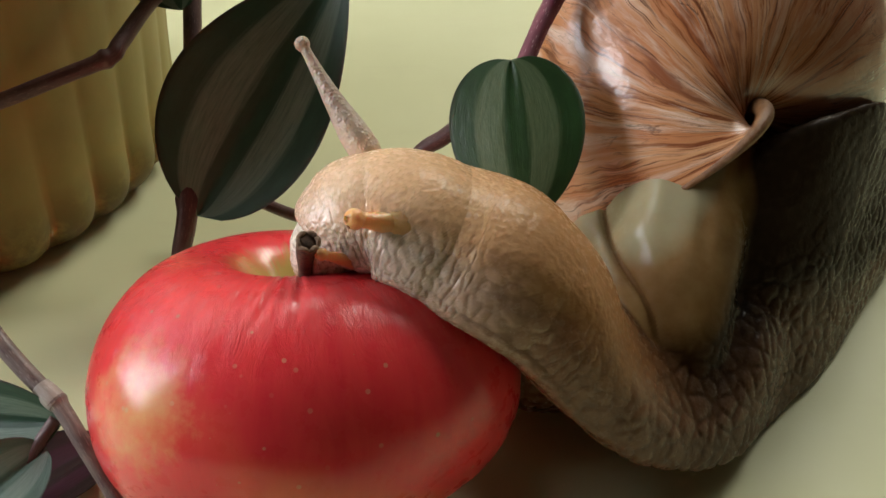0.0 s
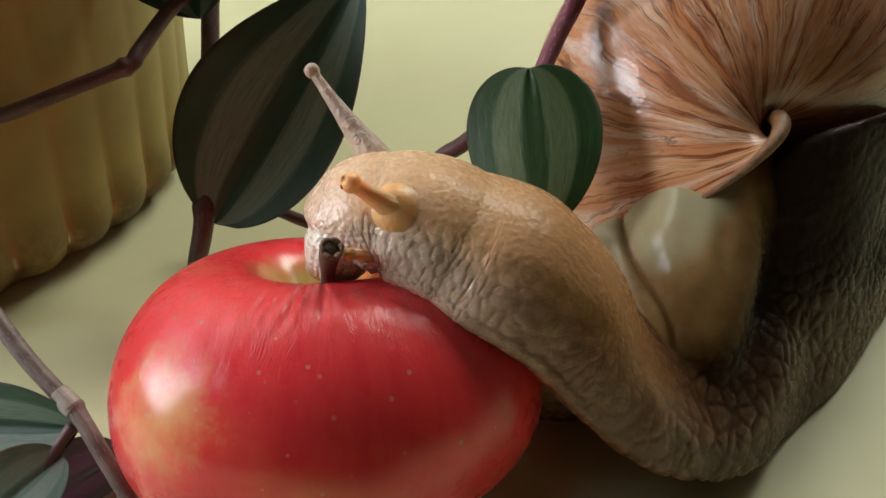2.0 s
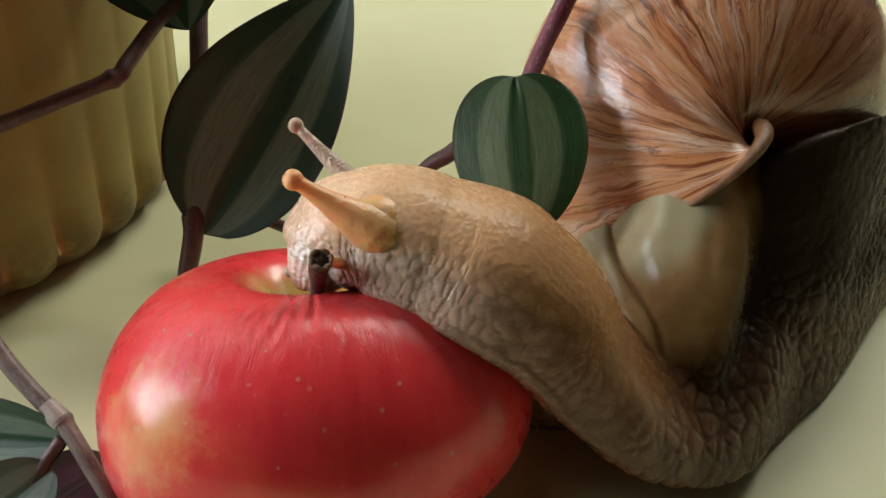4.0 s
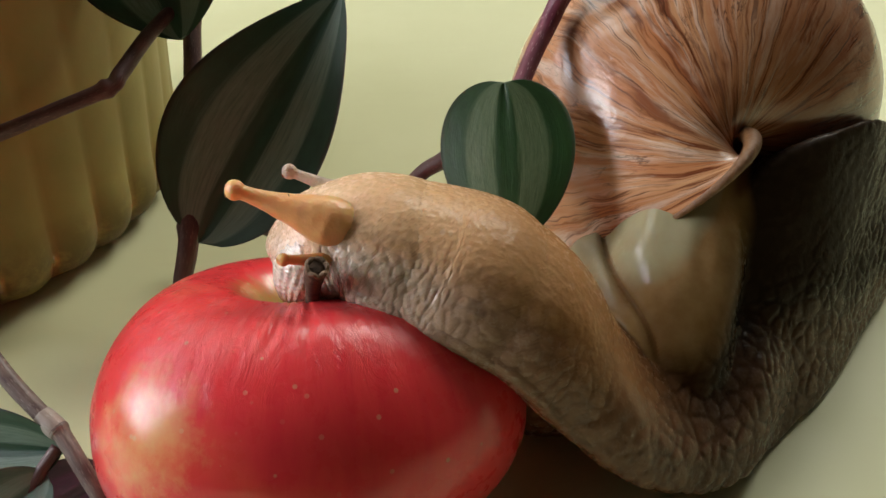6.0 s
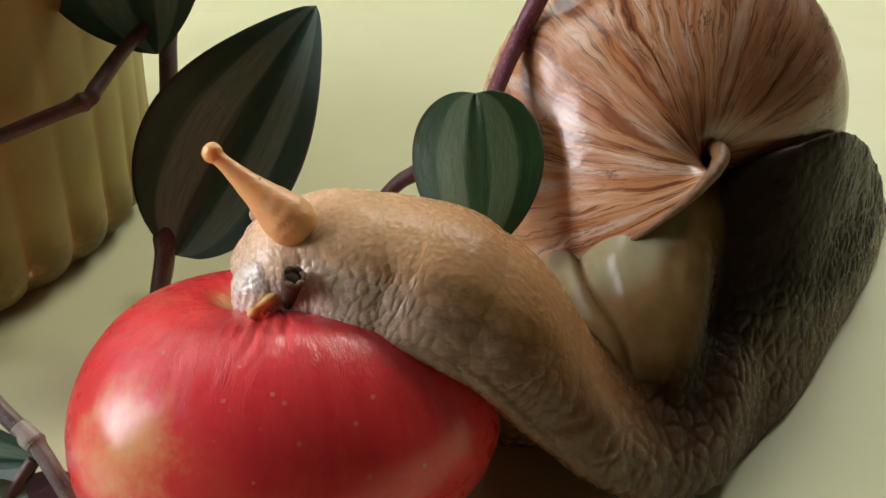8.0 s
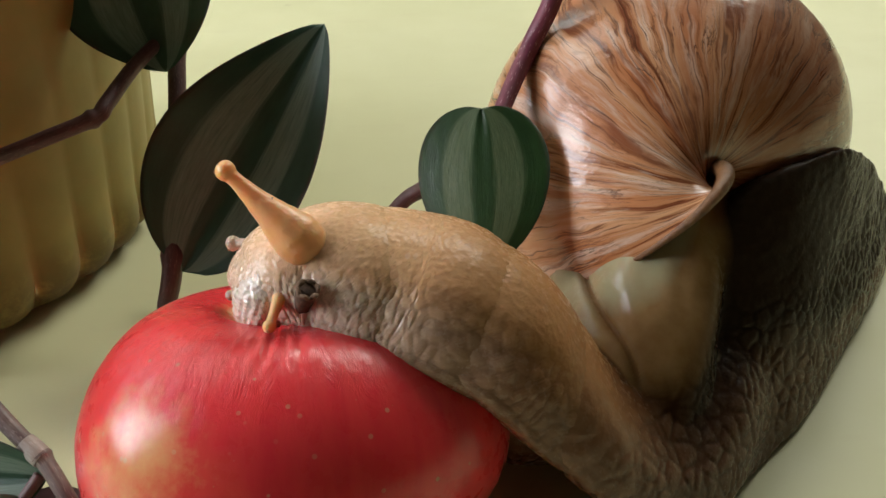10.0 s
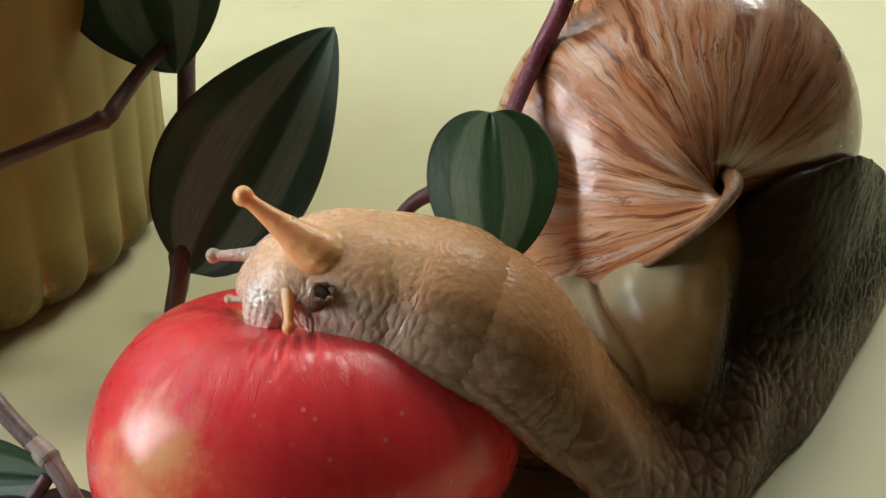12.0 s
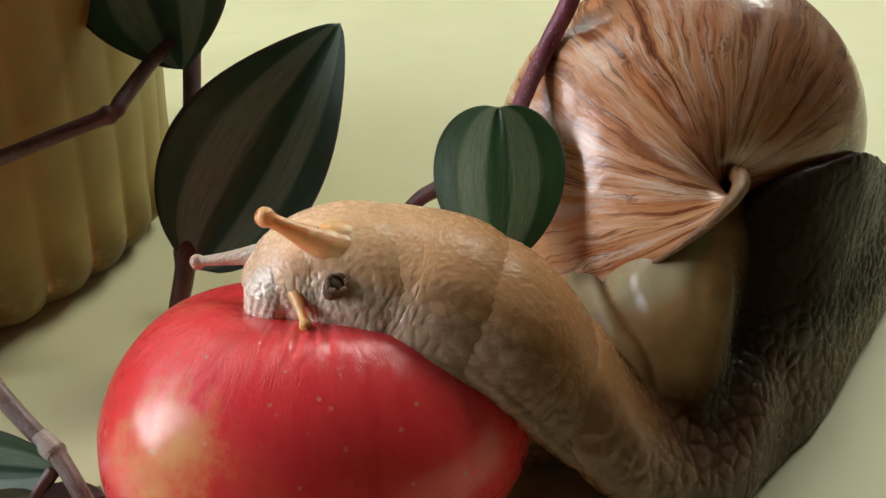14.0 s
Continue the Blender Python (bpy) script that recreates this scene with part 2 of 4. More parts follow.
    wrinkle = m.mix(m.ramp(along, (0.45, 0), (0.60, 1)), m.noise(v, 5.0, 4, 0.6), m.noise(m.uv((70, 60, 1)), 1.0, 4, 0.65, 0.4))
    fine = m.math("SUBTRACT", 1.0, bare)
    shine = m.math("MULTIPLY", m.ramp(along, (0.40, 0.16), (0.74, 0.65)), m.ramp(c, (0.62, 1.0), (0.86, 0.14)))
    shine = m.math("MAXIMUM", shine, m.ramp(along, (0.76, 0.0), (0.90, 0.65)))
    m.set(Base_Color=base, Roughness=m.ramp(n2, (0.3, 0.16), (0.75, 0.36)), Specular_IOR_Level=shine, Coat_Weight=m.math("MULTIPLY", m.math("MULTIPLY", grey, bare), 0.55), Coat_Roughness=0.12)
    m.set(Subsurface_Weight=0.15, Subsurface_Radius=(0.9, 0.35, 0.15), Subsurface_Scale=0.003)
    return m.bump((m.math("MULTIPLY", wrinkle, fine), 0.22, 0.02), (m.math("MULTIPLY", bead, fine), 0.22, 0.015), (m.noise(v, 16, 3), 0.12, 0.02)).m


def tentacle_skin(name, a, b, root, sss=0.5, bumpy=0.1):
    m = Mat(name)
    v = m.coords("Object", (1 / CM,) * 3)
    n = m.noise(v, 6.0, 4, 0.6)
    down = m.math("ADD", m.math("MULTIPLY", m.split(v)[2], -0.4), m.math("MULTIPLY", m.math("SUBTRACT", n, 0.5), 0.3))
    base = m.mix(m.ramp(down, (0.45, 0), (0.85, 1)), m.mix(n, a, b), root)
    m.set(Base_Color=base, Roughness=0.34, Subsurface_Weight=sss, Subsurface_Radius=(1.0, 0.4, 0.15), Subsurface_Scale=0.004, Specular_IOR_Level=0.55)
    return m.bump((m.noise(v, 12.0, 4, 0.6), 0.4, 0.04), (m.ramp(m.voronoi(v, 16.0), (0.0, 1), (0.6, 0)), bumpy, 0.025)).m


def leaf_skin(name, dark, silver, edge):
    m = Mat(name)
    u, v, _ = m.split(m.uv())                             # u: -1 to 1 across, v: 0 base to 1 tip
    fib = m.noise(m.uv((20, 3.0, 1)), 1.0, 5, 0.65)
    mott = m.noise(m.uv((5, 7, 1)), 1.0, 4, 0.6)
    au = m.math("ABSOLUTE", u)
    s = m.math("ADD", au, m.math("MULTIPLY", m.math("SUBTRACT", fib, 0.5), 0.16))
    stripe = m.ramp(s, (0.15, 0), (0.21, 1), (0.58, 1), (0.66, 0))
    fleck = m.noise(m.uv((34, 9, 1)), 1.0, 5, 0.7)
    stripe = m.math("MULTIPLY", stripe, m.math("MULTIPLY", m.ramp(fib, (0.25, 0.55), (0.7, 1.0)), m.ramp(fleck, (0.34, 0.6), (0.56, 1.0))))
    base = m.mix(m.ramp(mott, (0.3, 0), (0.7, 1)), dark, tuple(1.5 * c for c in dark))
    base = m.mix(stripe, base, silver)
    base = m.mix(m.ramp(au, (0.93, 0), (0.99, 1)), base, edge)
    veins = m.ramp(m.noise(m.uv((60, 0.8, 1)), 1.0, 2), (0.4, 0), (0.6, 1))
    m.set(Base_Color=base, Roughness=m.ramp(fib, (0.3, 0.34), (0.7, 0.5)), Specular_IOR_Level=0.5, Subsurface_Weight=0.06, Subsurface_Scale=0.001)
    return m.bump((veins, 0.12, 0.015), (mott, 0.35, 0.05), (fleck, 0.2, 0.02)).m


def stem_skin(name, a, b, pale):
    m = Mat(name)
    v = m.coords("Object", (1 / CM,) * 3)
    along = m.noise(m.uv((10, 1.2, 1)), 1.0, 4, 0.65)
    spots = m.ramp(m.voronoi(m.uv((9, 3.2, 1)), 1.6), (0.12, 1), (0.3, 0))
    n = m.noise(v, 2.0, 4)
    base = m.mix(m.ramp(m.math("ADD", m.math("MULTIPLY", along, 0.5), m.math("MULTIPLY", n, 0.5)), (0.35, 0), (0.65, 1)), a, b)
    base = m.mix(m.math("MULTIPLY", spots, 0.6), base, pale)
    m.set(Base_Color=base, Roughness=0.45, Specular_IOR_Level=0.45)
    return m.bump((along, 0.35, 0.03)).m


def pot_plastic():
    m = Mat("olive_yellow_plastic")
    v = m.coords("Object", (1 / CM,) * 3)
    x, y, z = m.split(v)
    n = m.noise(v, 0.35, 4, 0.6)
    base = m.mix(m.ramp(n, (0.3, 0), (0.7, 1)), (0.25, 0.205, 0.060), (0.32, 0.27, 0.085))
    grime = m.math("MULTIPLY", m.ramp(m.math("MULTIPLY", z, 0.2), (0.04, 1), (0.42, 0)), m.ramp(m.noise(v, 1.1, 5, 0.7), (0.30, 0), (0.50, 1)))
    base = m.mix(m.math("MULTIPLY", grime, 0.9), base, (0.085, 0.045, 0.024))
    scratch = m.ramp(m.noise(m.coords("Object", (140, 140, 30)), 1.0, 4, 0.7), (0.66, 0), (0.74, 1))
    base = m.mix(m.math("MULTIPLY", scratch, 0.5), base, (0.22, 0.15, 0.06))
    m.set(Base_Color=base, Roughness=0.5, Specular_IOR_Level=0.35, Subsurface_Weight=0.15, Subsurface_Scale=0.01)
    return m.bump((m.noise(v, 2.2, 4), 0.15, 0.05)).m


TABLE, WHITE = table_paint(), white_gloss()
WALL = wall_paint("wall_paint", (0.22, 0.21, 0.17), (0.28, 0.265, 0.22))
WALL_BROWN = wall_paint("brown_wall_paint", (0.07, 0.058, 0.042), (0.10, 0.085, 0.062))
CEILING = wall_paint("ceiling_paint", (0.14, 0.13, 0.11), (0.18, 0.17, 0.145))
APPLE = apple_skin()
BARK = bark("apple_stem_bark", (0.040, 0.020, 0.011), (0.17, 0.090, 0.048))
BARK_PALE = bark("broken_stem_rim", (0.10, 0.050, 0.028), (0.36, 0.22, 0.13))
SHELL = shell_glaze()
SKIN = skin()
EYE_SKIN = tentacle_skin("translucent_orange_skin", (0.84, 0.40, 0.15), (0.90, 0.52, 0.24), (0.86, 0.44, 0.18))
PALE_SKIN = tentacle_skin("pale_brown_skin", (0.42, 0.32, 0.24), (0.56, 0.45, 0.36), (0.72, 0.55, 0.42), 0.3, 0.6)
EYE_DOT = bark("eye_spot", (0.22, 0.07, 0.025), (0.36, 0.14, 0.05), 0.3)
LIP = bark("shell_lip", (0.15, 0.062, 0.024), (0.28, 0.14, 0.058), 0.35)
LIP_DARK = bark("shell_lip_edge", (0.06, 0.028, 0.014), (0.20, 0.10, 0.05), 0.4)
LEAF = leaf_skin("striped_leaf", (0.022, 0.062, 0.036), (0.20, 0.285, 0.22), (0.02, 0.02, 0.016))
LEAF_GREEN = leaf_skin("striped_green_leaf", (0.018, 0.050, 0.013), (0.145, 0.195, 0.100), (0.02, 0.035, 0.016))
LEAF_PALE = leaf_skin("pale_silver_leaf", (0.09, 0.15, 0.12), (0.25, 0.33, 0.28), (0.05, 0.05, 0.04))
SHEATH = stem_skin("papery_sheath", (0.30, 0.25, 0.21), (0.46, 0.41, 0.36), (0.55, 0.5, 0.45))
STEM_GREEN = stem_skin("olive_stem", (0.10, 0.10, 0.035), (0.17, 0.15, 0.06), (0.24, 0.2, 0.12))
LEAF_BELOW = leaf_skin("purple_leaf_underside", (0.035, 0.020, 0.022), (0.085, 0.025, 0.055), (0.03, 0.02, 0.02))
STEM = stem_skin("purple_brown_stem", (0.075, 0.030, 0.034), (0.15, 0.075, 0.065), (0.22, 0.14, 0.12))
STEM_RED = stem_skin("crimson_stem", (0.14, 0.022, 0.045), (0.24, 0.055, 0.085), (0.60, 0.38, 0.38))
STEM_OLD = stem_skin("grey_brown_stem", (0.10, 0.062, 0.058), (0.26, 0.20, 0.17), (0.40, 0.33, 0.28))
POT = pot_plastic()

# ---- mesh helpers (centimetres in, metres out) ----
def mesh_object(name, verts, faces, material, parent=None, uvs=None, label="", smooth=True, pigment=None, normals=None):
    me = bpy.data.meshes.new(name)
    me.from_pydata([tuple(float(c) * CM for c in v) for v in verts], [], [tuple(int(i) for i in f) for f in faces])
    me.materials.append(material)
    if uvs is not None:
        layer = me.uv_layers.new(name="UVMap")
        loops = np.empty(len(me.loops), dtype=np.int32)
        me.loops.foreach_get("vertex_index", loops)
        layer.data.foreach_set("uv", np.asarray(uvs, dtype=np.float32)[loops].ravel())
    if pigment is not None:
        me.uv_layers.new(name="pigment").data.foreach_set("uv", np.asarray(pigment, dtype=np.float32)[loops].ravel())
    me.polygons.foreach_set("use_smooth", [smooth] * len(me.polygons))
    me.update()
    if normals is not None:
        me.normals_split_custom_set_from_vertices([tuple(n) for n in normals])
    ob = new(name, me)
    ob.parent = parent
    if label:
        ob["label"] = label
    return ob


def grid_faces(rows, cols, close=False):
    out = []
    for i in range(rows - 1):
        for j in range(cols if close else cols - 1):
            k = (j + 1) % cols
            out.append((i * cols + j, i * cols + k, (i + 1) * cols + k, (i + 1) * cols + j))
    return out


def spline(points, n):
    """Catmull-Rom through rows of numbers, n samples evenly over the rows."""
    p = np.asarray(points, dtype=float)
    p = np.vstack([2 * p[0] - p[1], p, 2 * p[-1] - p[-2]])
    t = np.linspace(0, len(p) - 3 - 1e-9, n)
    i = t.astype(int)
    f = (t - i)[:, None]
    a, b, c, d = p[i], p[i + 1], p[i + 2], p[i + 3]
    return 0.5 * (2 * b + (c - a) * f + (2 * a - 5 * b + 4 * c - d) * f ** 2 + (3 * b - a - 3 * c + d) * f ** 3)


def unit(v):
    v = np.asarray(v, dtype=float)
    return v / np.maximum(np.linalg.norm(v, axis=-1, keepdims=True), 1e-9)


def tube(name, points, radii, material, parent=None, n=60, sides=14, knobs=(), label="", start=0.0):
    """A stem along points, with swollen nodes at the fractions in knobs."""
    c = spline(np.column_stack([points, radii]), n)
    p, r = c[:, :3], c[:, 3].copy()
    s = np.linspace(0, 1, n)
    for k in knobs:
        r *= 1 + 0.28 * np.exp(-((s - k) / 0.016) ** 2)
    tangent = unit(np.gradient(p, axis=0))
    side = unit(np.cross(tangent, (0.3, -0.8, 0.5)))
    up = np.cross(side, tangent)
    a = np.linspace(0, 2 * math.pi, sides, endpoint=False)
    verts = p[:, None] + r[:, None, None] * (np.cos(a)[None, :, None] * side[:, None] + np.sin(a)[None, :, None] * up[:, None])
    length = np.concatenate([[0], np.cumsum(np.linalg.norm(np.diff(p, axis=0), axis=1))])
    uvs = np.stack(np.broadcast_arrays((1 - np.abs(np.linspace(-1, 1, sides)))[None, :] + start, length[:, None]), -1).reshape(-1, 2)
    faces = grid_faces(n, sides, True) + [tuple(range(sides))[::-1], tuple(range((n - 1) * sides, n * sides))]
    return mesh_object(name, verts.reshape(-1, 3), faces, material, parent, uvs, label)


def box(name, lo, hi, material, parent=None, bevel=0.0, label=""):
    bm = bmesh.new()
    bmesh.ops.create_cube(bm, size=1)
    for v in bm.verts:
        v.co = Vector([(l + h) / 2 + c * (h - l) for c, l, h in zip(v.co, lo, hi)]) * CM
    if bevel:
        bmesh.ops.bevel(bm, geom=bm.edges[:], offset=bevel * CM, segments=2, affect="EDGES")
    me = bpy.data.meshes.new(name)
    bm.to_mesh(me)
    bm.free()
    me.materials.append(material)
    ob = new(name, me)
    ob.parent = parent
    if label:
        ob["label"] = label
    return ob


def thing(name, at=(0, 0, 0), label="", category="", group=""):
    ob = new(name)
    ob.empty_display_size = 0.01
    ob.location = [c * CM for c in at]
    return tagged(ob, label, category, group)


# ---- the room: a pale table in front of the window, plain walls all round ----
table = tagged(box("table", (WALL_X + 2, -10, -3), (90, 92, 0), TABLE, bevel=0.4), "cream gloss painted table top with faint smears", "table")
RX, RY0, RY1, RZ0, RZ1 = 190, -150, 255, -75, 185
tagged(box("floor", (WALL_X - 14, RY0, RZ0 - 5), (RX, RY1, RZ0), WALL_BROWN), "plain brown floor of the room", "floor", kind="structure")
tagged(box("wall_east", (RX, RY0, RZ0), (RX + 14, RY1, RZ1), WALL_BROWN), "plain brown wall", "wall", kind="structure")
tagged(box("wall_north", (WALL_X - 14, RY1, RZ0), (RX + 14, RY1 + 10, RZ1), WALL), "plain pale wall", "wall", kind="structure")
tagged(box("wall_south", (WALL_X - 14, RY0 - 8, RZ0), (RX + 14, RY0, RZ1), WALL_BROWN), "plain brown wall", "wall", kind="structure")


def window_wall():
    """The wall beside the table, with two low lights and a tall one; it is pieced together round the openings."""
    wall = tagged(new("wall_west"), "plain pale wall with low and tall windows", "wall", kind="structure")
    (a0, a1), (b0, b1), (h0, h1) = *PANES, HIGH_Y
    (z0, z1), (z2, z3) = LOW_Z, HIGH_Z
    for lo, hi in (((RY0, RZ0), (RY1, z0)), ((RY0, z3), (RY1, RZ1)), ((RY0, z1), (RY1, z2)), ((RY0, z0), (a0, z1)), ((a1, z0), (b0, z1)), ((b1, z0), (RY1, z1)), ((RY0, z2), (h0, z3)), ((h1, z2), (RY1, z3))):
        box("wall_panel", (WALL_X - 14, *lo), (WALL_X, *hi), WALL, wall)
    win = tagged(new("window_1"), "white painted window frames in the wall", "window", kind="structure")
    for (y0, y1), (lo, hi) in ((PANES[0], LOW_Z), (PANES[1], LOW_Z), (HIGH_Y, HIGH_Z)):
        for p, q in (((y0, lo), (y0 + 1.5, hi)), ((y1 - 1.5, lo), (y1, hi)), ((y0 + 1.5, lo), (y1 - 1.5, lo + 1.5)), ((y0 + 1.5, hi - 1.5), (y1 - 1.5, hi))):
            box("window_frame", (WALL_X - 4, *p), (WALL_X - 1, *q), WHITE, win, 0.3)


window_wall()


def roof():
    """The ceiling, open where the added rooflight sits."""
    (x0, x1), (y0, y1) = ROOF_X, ROOF_Y
    verts, faces = [], []
    for lo, hi in (((WALL_X - 14, RY0), (RX, y0)), ((WALL_X - 14, y1), (RX, RY1)), ((WALL_X - 14, y0), (x0, y1)), ((x1, y0), (RX, y1))):
        k = len(verts)
        verts += [(x, y, z) for z in (RZ1, RZ1 + 12) for x, y in ((lo[0], lo[1]), (hi[0], lo[1]), (hi[0], hi[1]), (lo[0], hi[1]))]
        faces += [tuple(k + i for i in f) for f in ((0, 3, 2, 1), (4, 5, 6, 7), (0, 1, 5, 4), (1, 2, 6, 5), (2, 3, 7, 6), (3, 0, 4, 7))]
    tagged(mesh_object("ceiling", verts, faces, CEILING, smooth=False), "plain pale ceiling with an added rooflight", "ceiling", kind="structure")
    win = tagged(new("fill_rooflight"), "white painted frame of an unseen rooflight added as fill", "window", kind="structure")
    for lo, hi in (((x0, y0), (x0 + 4, y1)), ((x1 - 4, y0), (x1, y1)), ((x0 + 4, y0), (x1 - 4, y0 + 4)), ((x0 + 4, y1 - 4), (x1 - 4, y1))):
        box("window_frame", (*lo, RZ1 + 1), (*hi, RZ1 + 5), WHITE, win, 0.5)


roof()


# ---- the flowerpot ----
def flowerpot(x, y):
    pot = thing("flowerpot", (x, y, 0), "olive-yellow plastic flowerpot with fluted sides and a scalloped, grimy foot", "flowerpot")
    lobes, cols = 40, 480
    profile = [(0.0, 8.6, 0.0), (0.1, 8.85, 0.06), (0.35, 9.2, 0.22), (0.8, 9.45, 0.34), (1.4, 9.52, 0.30), (2.1, 9.52, 0.15), (3.5, 9.64, 0.07), (6.0, 9.85, 0.045), (8.0, 10.0, 0.04), (9.6, 10.12, 0.04)]
    rows = spline(profile, 44)
    a = np.linspace(0, 2 * math.pi, cols, endpoint=False)
    wave = np.abs(np.sin((a - 0.08) * lobes / 2)) ** 0.65 - 0.65
    verts = []
    for z, r, w in rows:
        rr = r + w * wave
        zz = z + 0.32 * (0.35 - wave) * math.exp(-((z - 0.6) / 0.45) ** 2)
        verts.append(np.column_stack([rr * np.cos(a), rr * np.sin(a), zz]))
    inner = [np.column_stack([(r - 0.25) * np.cos(a), (r - 0.25) * np.sin(a), 0 * a + z]) for z, r, _ in rows[::-1] if z > 0.6]
    verts = np.concatenate(verts + inner)
    n = len(verts) // cols
    faces = grid_faces(n, cols, True) + [tuple(range(cols))[::-1], tuple(range((n - 1) * cols, n * cols))]
    mesh_object("pot_body", verts, faces, POT, pot)
    rim = [(9.2, 10.12), (9.2, 10.45), (10.1, 10.55), (10.25, 10.35), (10.1, 10.0), (9.6, 9.95)]
    rv = np.concatenate([np.column_stack([r * np.cos(a), r * np.sin(a), 0 * a + z]) for z, r in rim])
    mesh_object("rim", rv, grid_faces(len(rim), cols, True), POT, pot)
    return pot


flowerpot(-17.74, 22.66)


# ---- the apple ----
APPLE_XY, APPLE_LEAN, APPLE_WIDE, APPLE_TALL = (-2.40, 10.5), -24.0, 0.97, 0.80


def apple(x, y):
    ob = thing("apple", (x, y, 0), "shiny red apple with a yellow cheek and a brown stem", "apple")
    # height and radius, from the stem hollow over the shoulder to the calyx hollow
    profile = [(4.35, 0.02), (4.5, 0.3), (4.95, 0.62), (5.35, 0.95), (5.60, 1.45), (5.50, 2.25), (5.05, 2.85), (4.25, 3.35), (3.25, 3.60), (2.25, 3.48),
               (1.25, 3.00), (0.50, 2.30), (0.08, 1.60), (0.0, 1.15), (0.3, 0.6), (0.75, 0.02)]
    rows, cols = 130, 220
    p = spline(profile, rows)
    a = np.linspace(0, 2 * math.pi, cols, endpoint=False)
    h, r = p[:, 0][:, None], p[:, 1][:, None]
    five = np.cos(5 * a)[None] * np.interp(p[:, 0], [0, 1.5, 3, 5.6], [0.05, 0.035, 0.0, 0.01])[:, None]
    lump = 0.05 * np.sin(a + 0.7)[None] + 0.03 * np.sin(3 * a + 2)[None]
    rr = r * (1 + five + lump * np.minimum(1, r / 2))
    zz = h + 0.10 * np.sin(a - 0.6)[None] * np.clip((h - 3) / 2.6, 0, 1) + 0.03 * np.sin(4 * a)[None] * np.clip((h - 4) / 2, 0, 1)
    # short creases in the skin beside the hollow
    for at, strength, width in ((-1.62, 0.075, 0.020), (-1.72, 0.06, 0.016), (-1.42, 0.055, 0.016), (-1.80, 0.04, 0.014), (-1.52, 0.04, 0.014)):
        d = np.angle(np.exp(1j * (a - at)))[None] + 0.12 * (5.2 - h)
        zz = zz - strength * np.exp(-(d / width) ** 2) * np.exp(-((h - 5.45) / 0.35) ** 2) * (r > 1.2)
    verts = np.stack([rr * np.cos(a)[None], rr * np.sin(a)[None], zz], -1).reshape(-1, 3)
    # it leans back on its side
    lean = radians(APPLE_LEAN)
    verts *= (APPLE_WIDE, APPLE_WIDE, APPLE_TALL)
    y, z = verts[:, 1].copy(), verts[:, 2] - 2.85 * APPLE_TALL
    verts[:, 1], verts[:, 2] = y * math.cos(lean) - z * math.sin(lean), y * math.sin(lean) + z * math.cos(lean)
    verts[:, 2] -= verts[:, 2].min()
    v = np.linspace(0, 1, rows)
    uvs = np.stack(np.broadcast_arrays(np.abs(np.linspace(-1, 1, cols))[None], v[:, None]), -1).reshape(-1, 2)
    mesh_object("flesh", verts, grid_faces(rows, cols, True), APPLE, ob, uvs)
    return ob


red_apple = apple(*APPLE_XY)
stem_pts = [(0.24, 0.05, 4.5), (0.31, -0.17, 4.98), (0.36, -0.32, 5.37), (0.42, -0.44, 5.72), (0.49, -0.57, 5.97)]
woody = tube("apple_stem", stem_pts, [0.12, 0.11, 0.11, 0.15, 0.17], BARK, red_apple, 40, 16, label="dark brown woody stem with a hollow knobbed end")
end, before = Vector(stem_pts[-1]), Vector(stem_pts[-2])
way = (end - before).normalized()
lift = way.orthogonal().normalized()
ring = [end + 0.145 * (lift * math.cos(k / 12 * 2 * math.pi) + way.cross(lift) * math.sin(k / 12 * 2 * math.pi)) for k in range(13)]
tube("stem_rim", [tuple(q + way * 0.03 * math.sin(3 * k)) for k, q in enumerate(ring)], [0.036 + 0.008 * math.sin(2.3 * k) for k in range(13)], BARK_PALE, woody, 60, 10, label="pale ragged rim of the broken stem")


# ---- the snail ----
snail = thing("snail", (0, 0, 0), "large land snail with striped brown shell crawling over the apple", "snail")
# centre, up, half width, height above and below the centre; from the table up over the apple
S0, S1 = 5, 16
BODY = [
    (5.4, 14.0, 0.5, 0, 0, 1, 2.0, 2.2, 0.4),
    (4.3, 12.5, 0.95, 0.15, -0.1, 1, 2.0, 1.7, 0.75),
    (3.4, 11.5, 1.95, 0.45, -0.1, 0.9, 1.85, 0.85, 0.75),
    (2.53, 11.07, 2.80, 0.6, 0, 0.8, 1.75, 0.92, 0.75),
    (1.67, 11.07, 3.80, 0.6, 0.05, 0.8, 1.70, 1.30, 0.8),
    (0.88, 11.05, 4.60, 0.5, 0.05, 0.9, 1.62, 1.42, 0.8),
    (0.14, 11.16, 5.05, 0.35, 0.05, 1, 1.50, 1.28, 0.8),
    (-0.57, 11.2, 5.41, 0.2, 0.05, 1, 1.33, 1.16, 0.8),
    (-1.20, 11.20, 5.51, 0.0, 0.0, 1, 1.12, 1.03, 0.8),
    (-1.64, 11.08, 5.38, -0.3, 0.0, 1, 0.90, 0.84, 0.75),
    (-1.91, 10.97, 5.19, -0.5, 0.0, 0.9, 0.55, 0.55, 0.5),
    (-2.02, 10.92, 5.11, -0.6, 0.0, 0.8, 0.05, 0.05, 0.05),
]


def cells(x, y):
    """Cobbled warts: a low dome on each bead, falling to 0 in the narrow furrows round it."""
    d, _ = noise.voronoi(Vector((x, y, 0.37)))
    return (1.0 - 0.22 * min(1.0, d[0] / 0.7) ** 2) * min(1.0, (d[1] - d[0]) * 4.0) ** 0.6


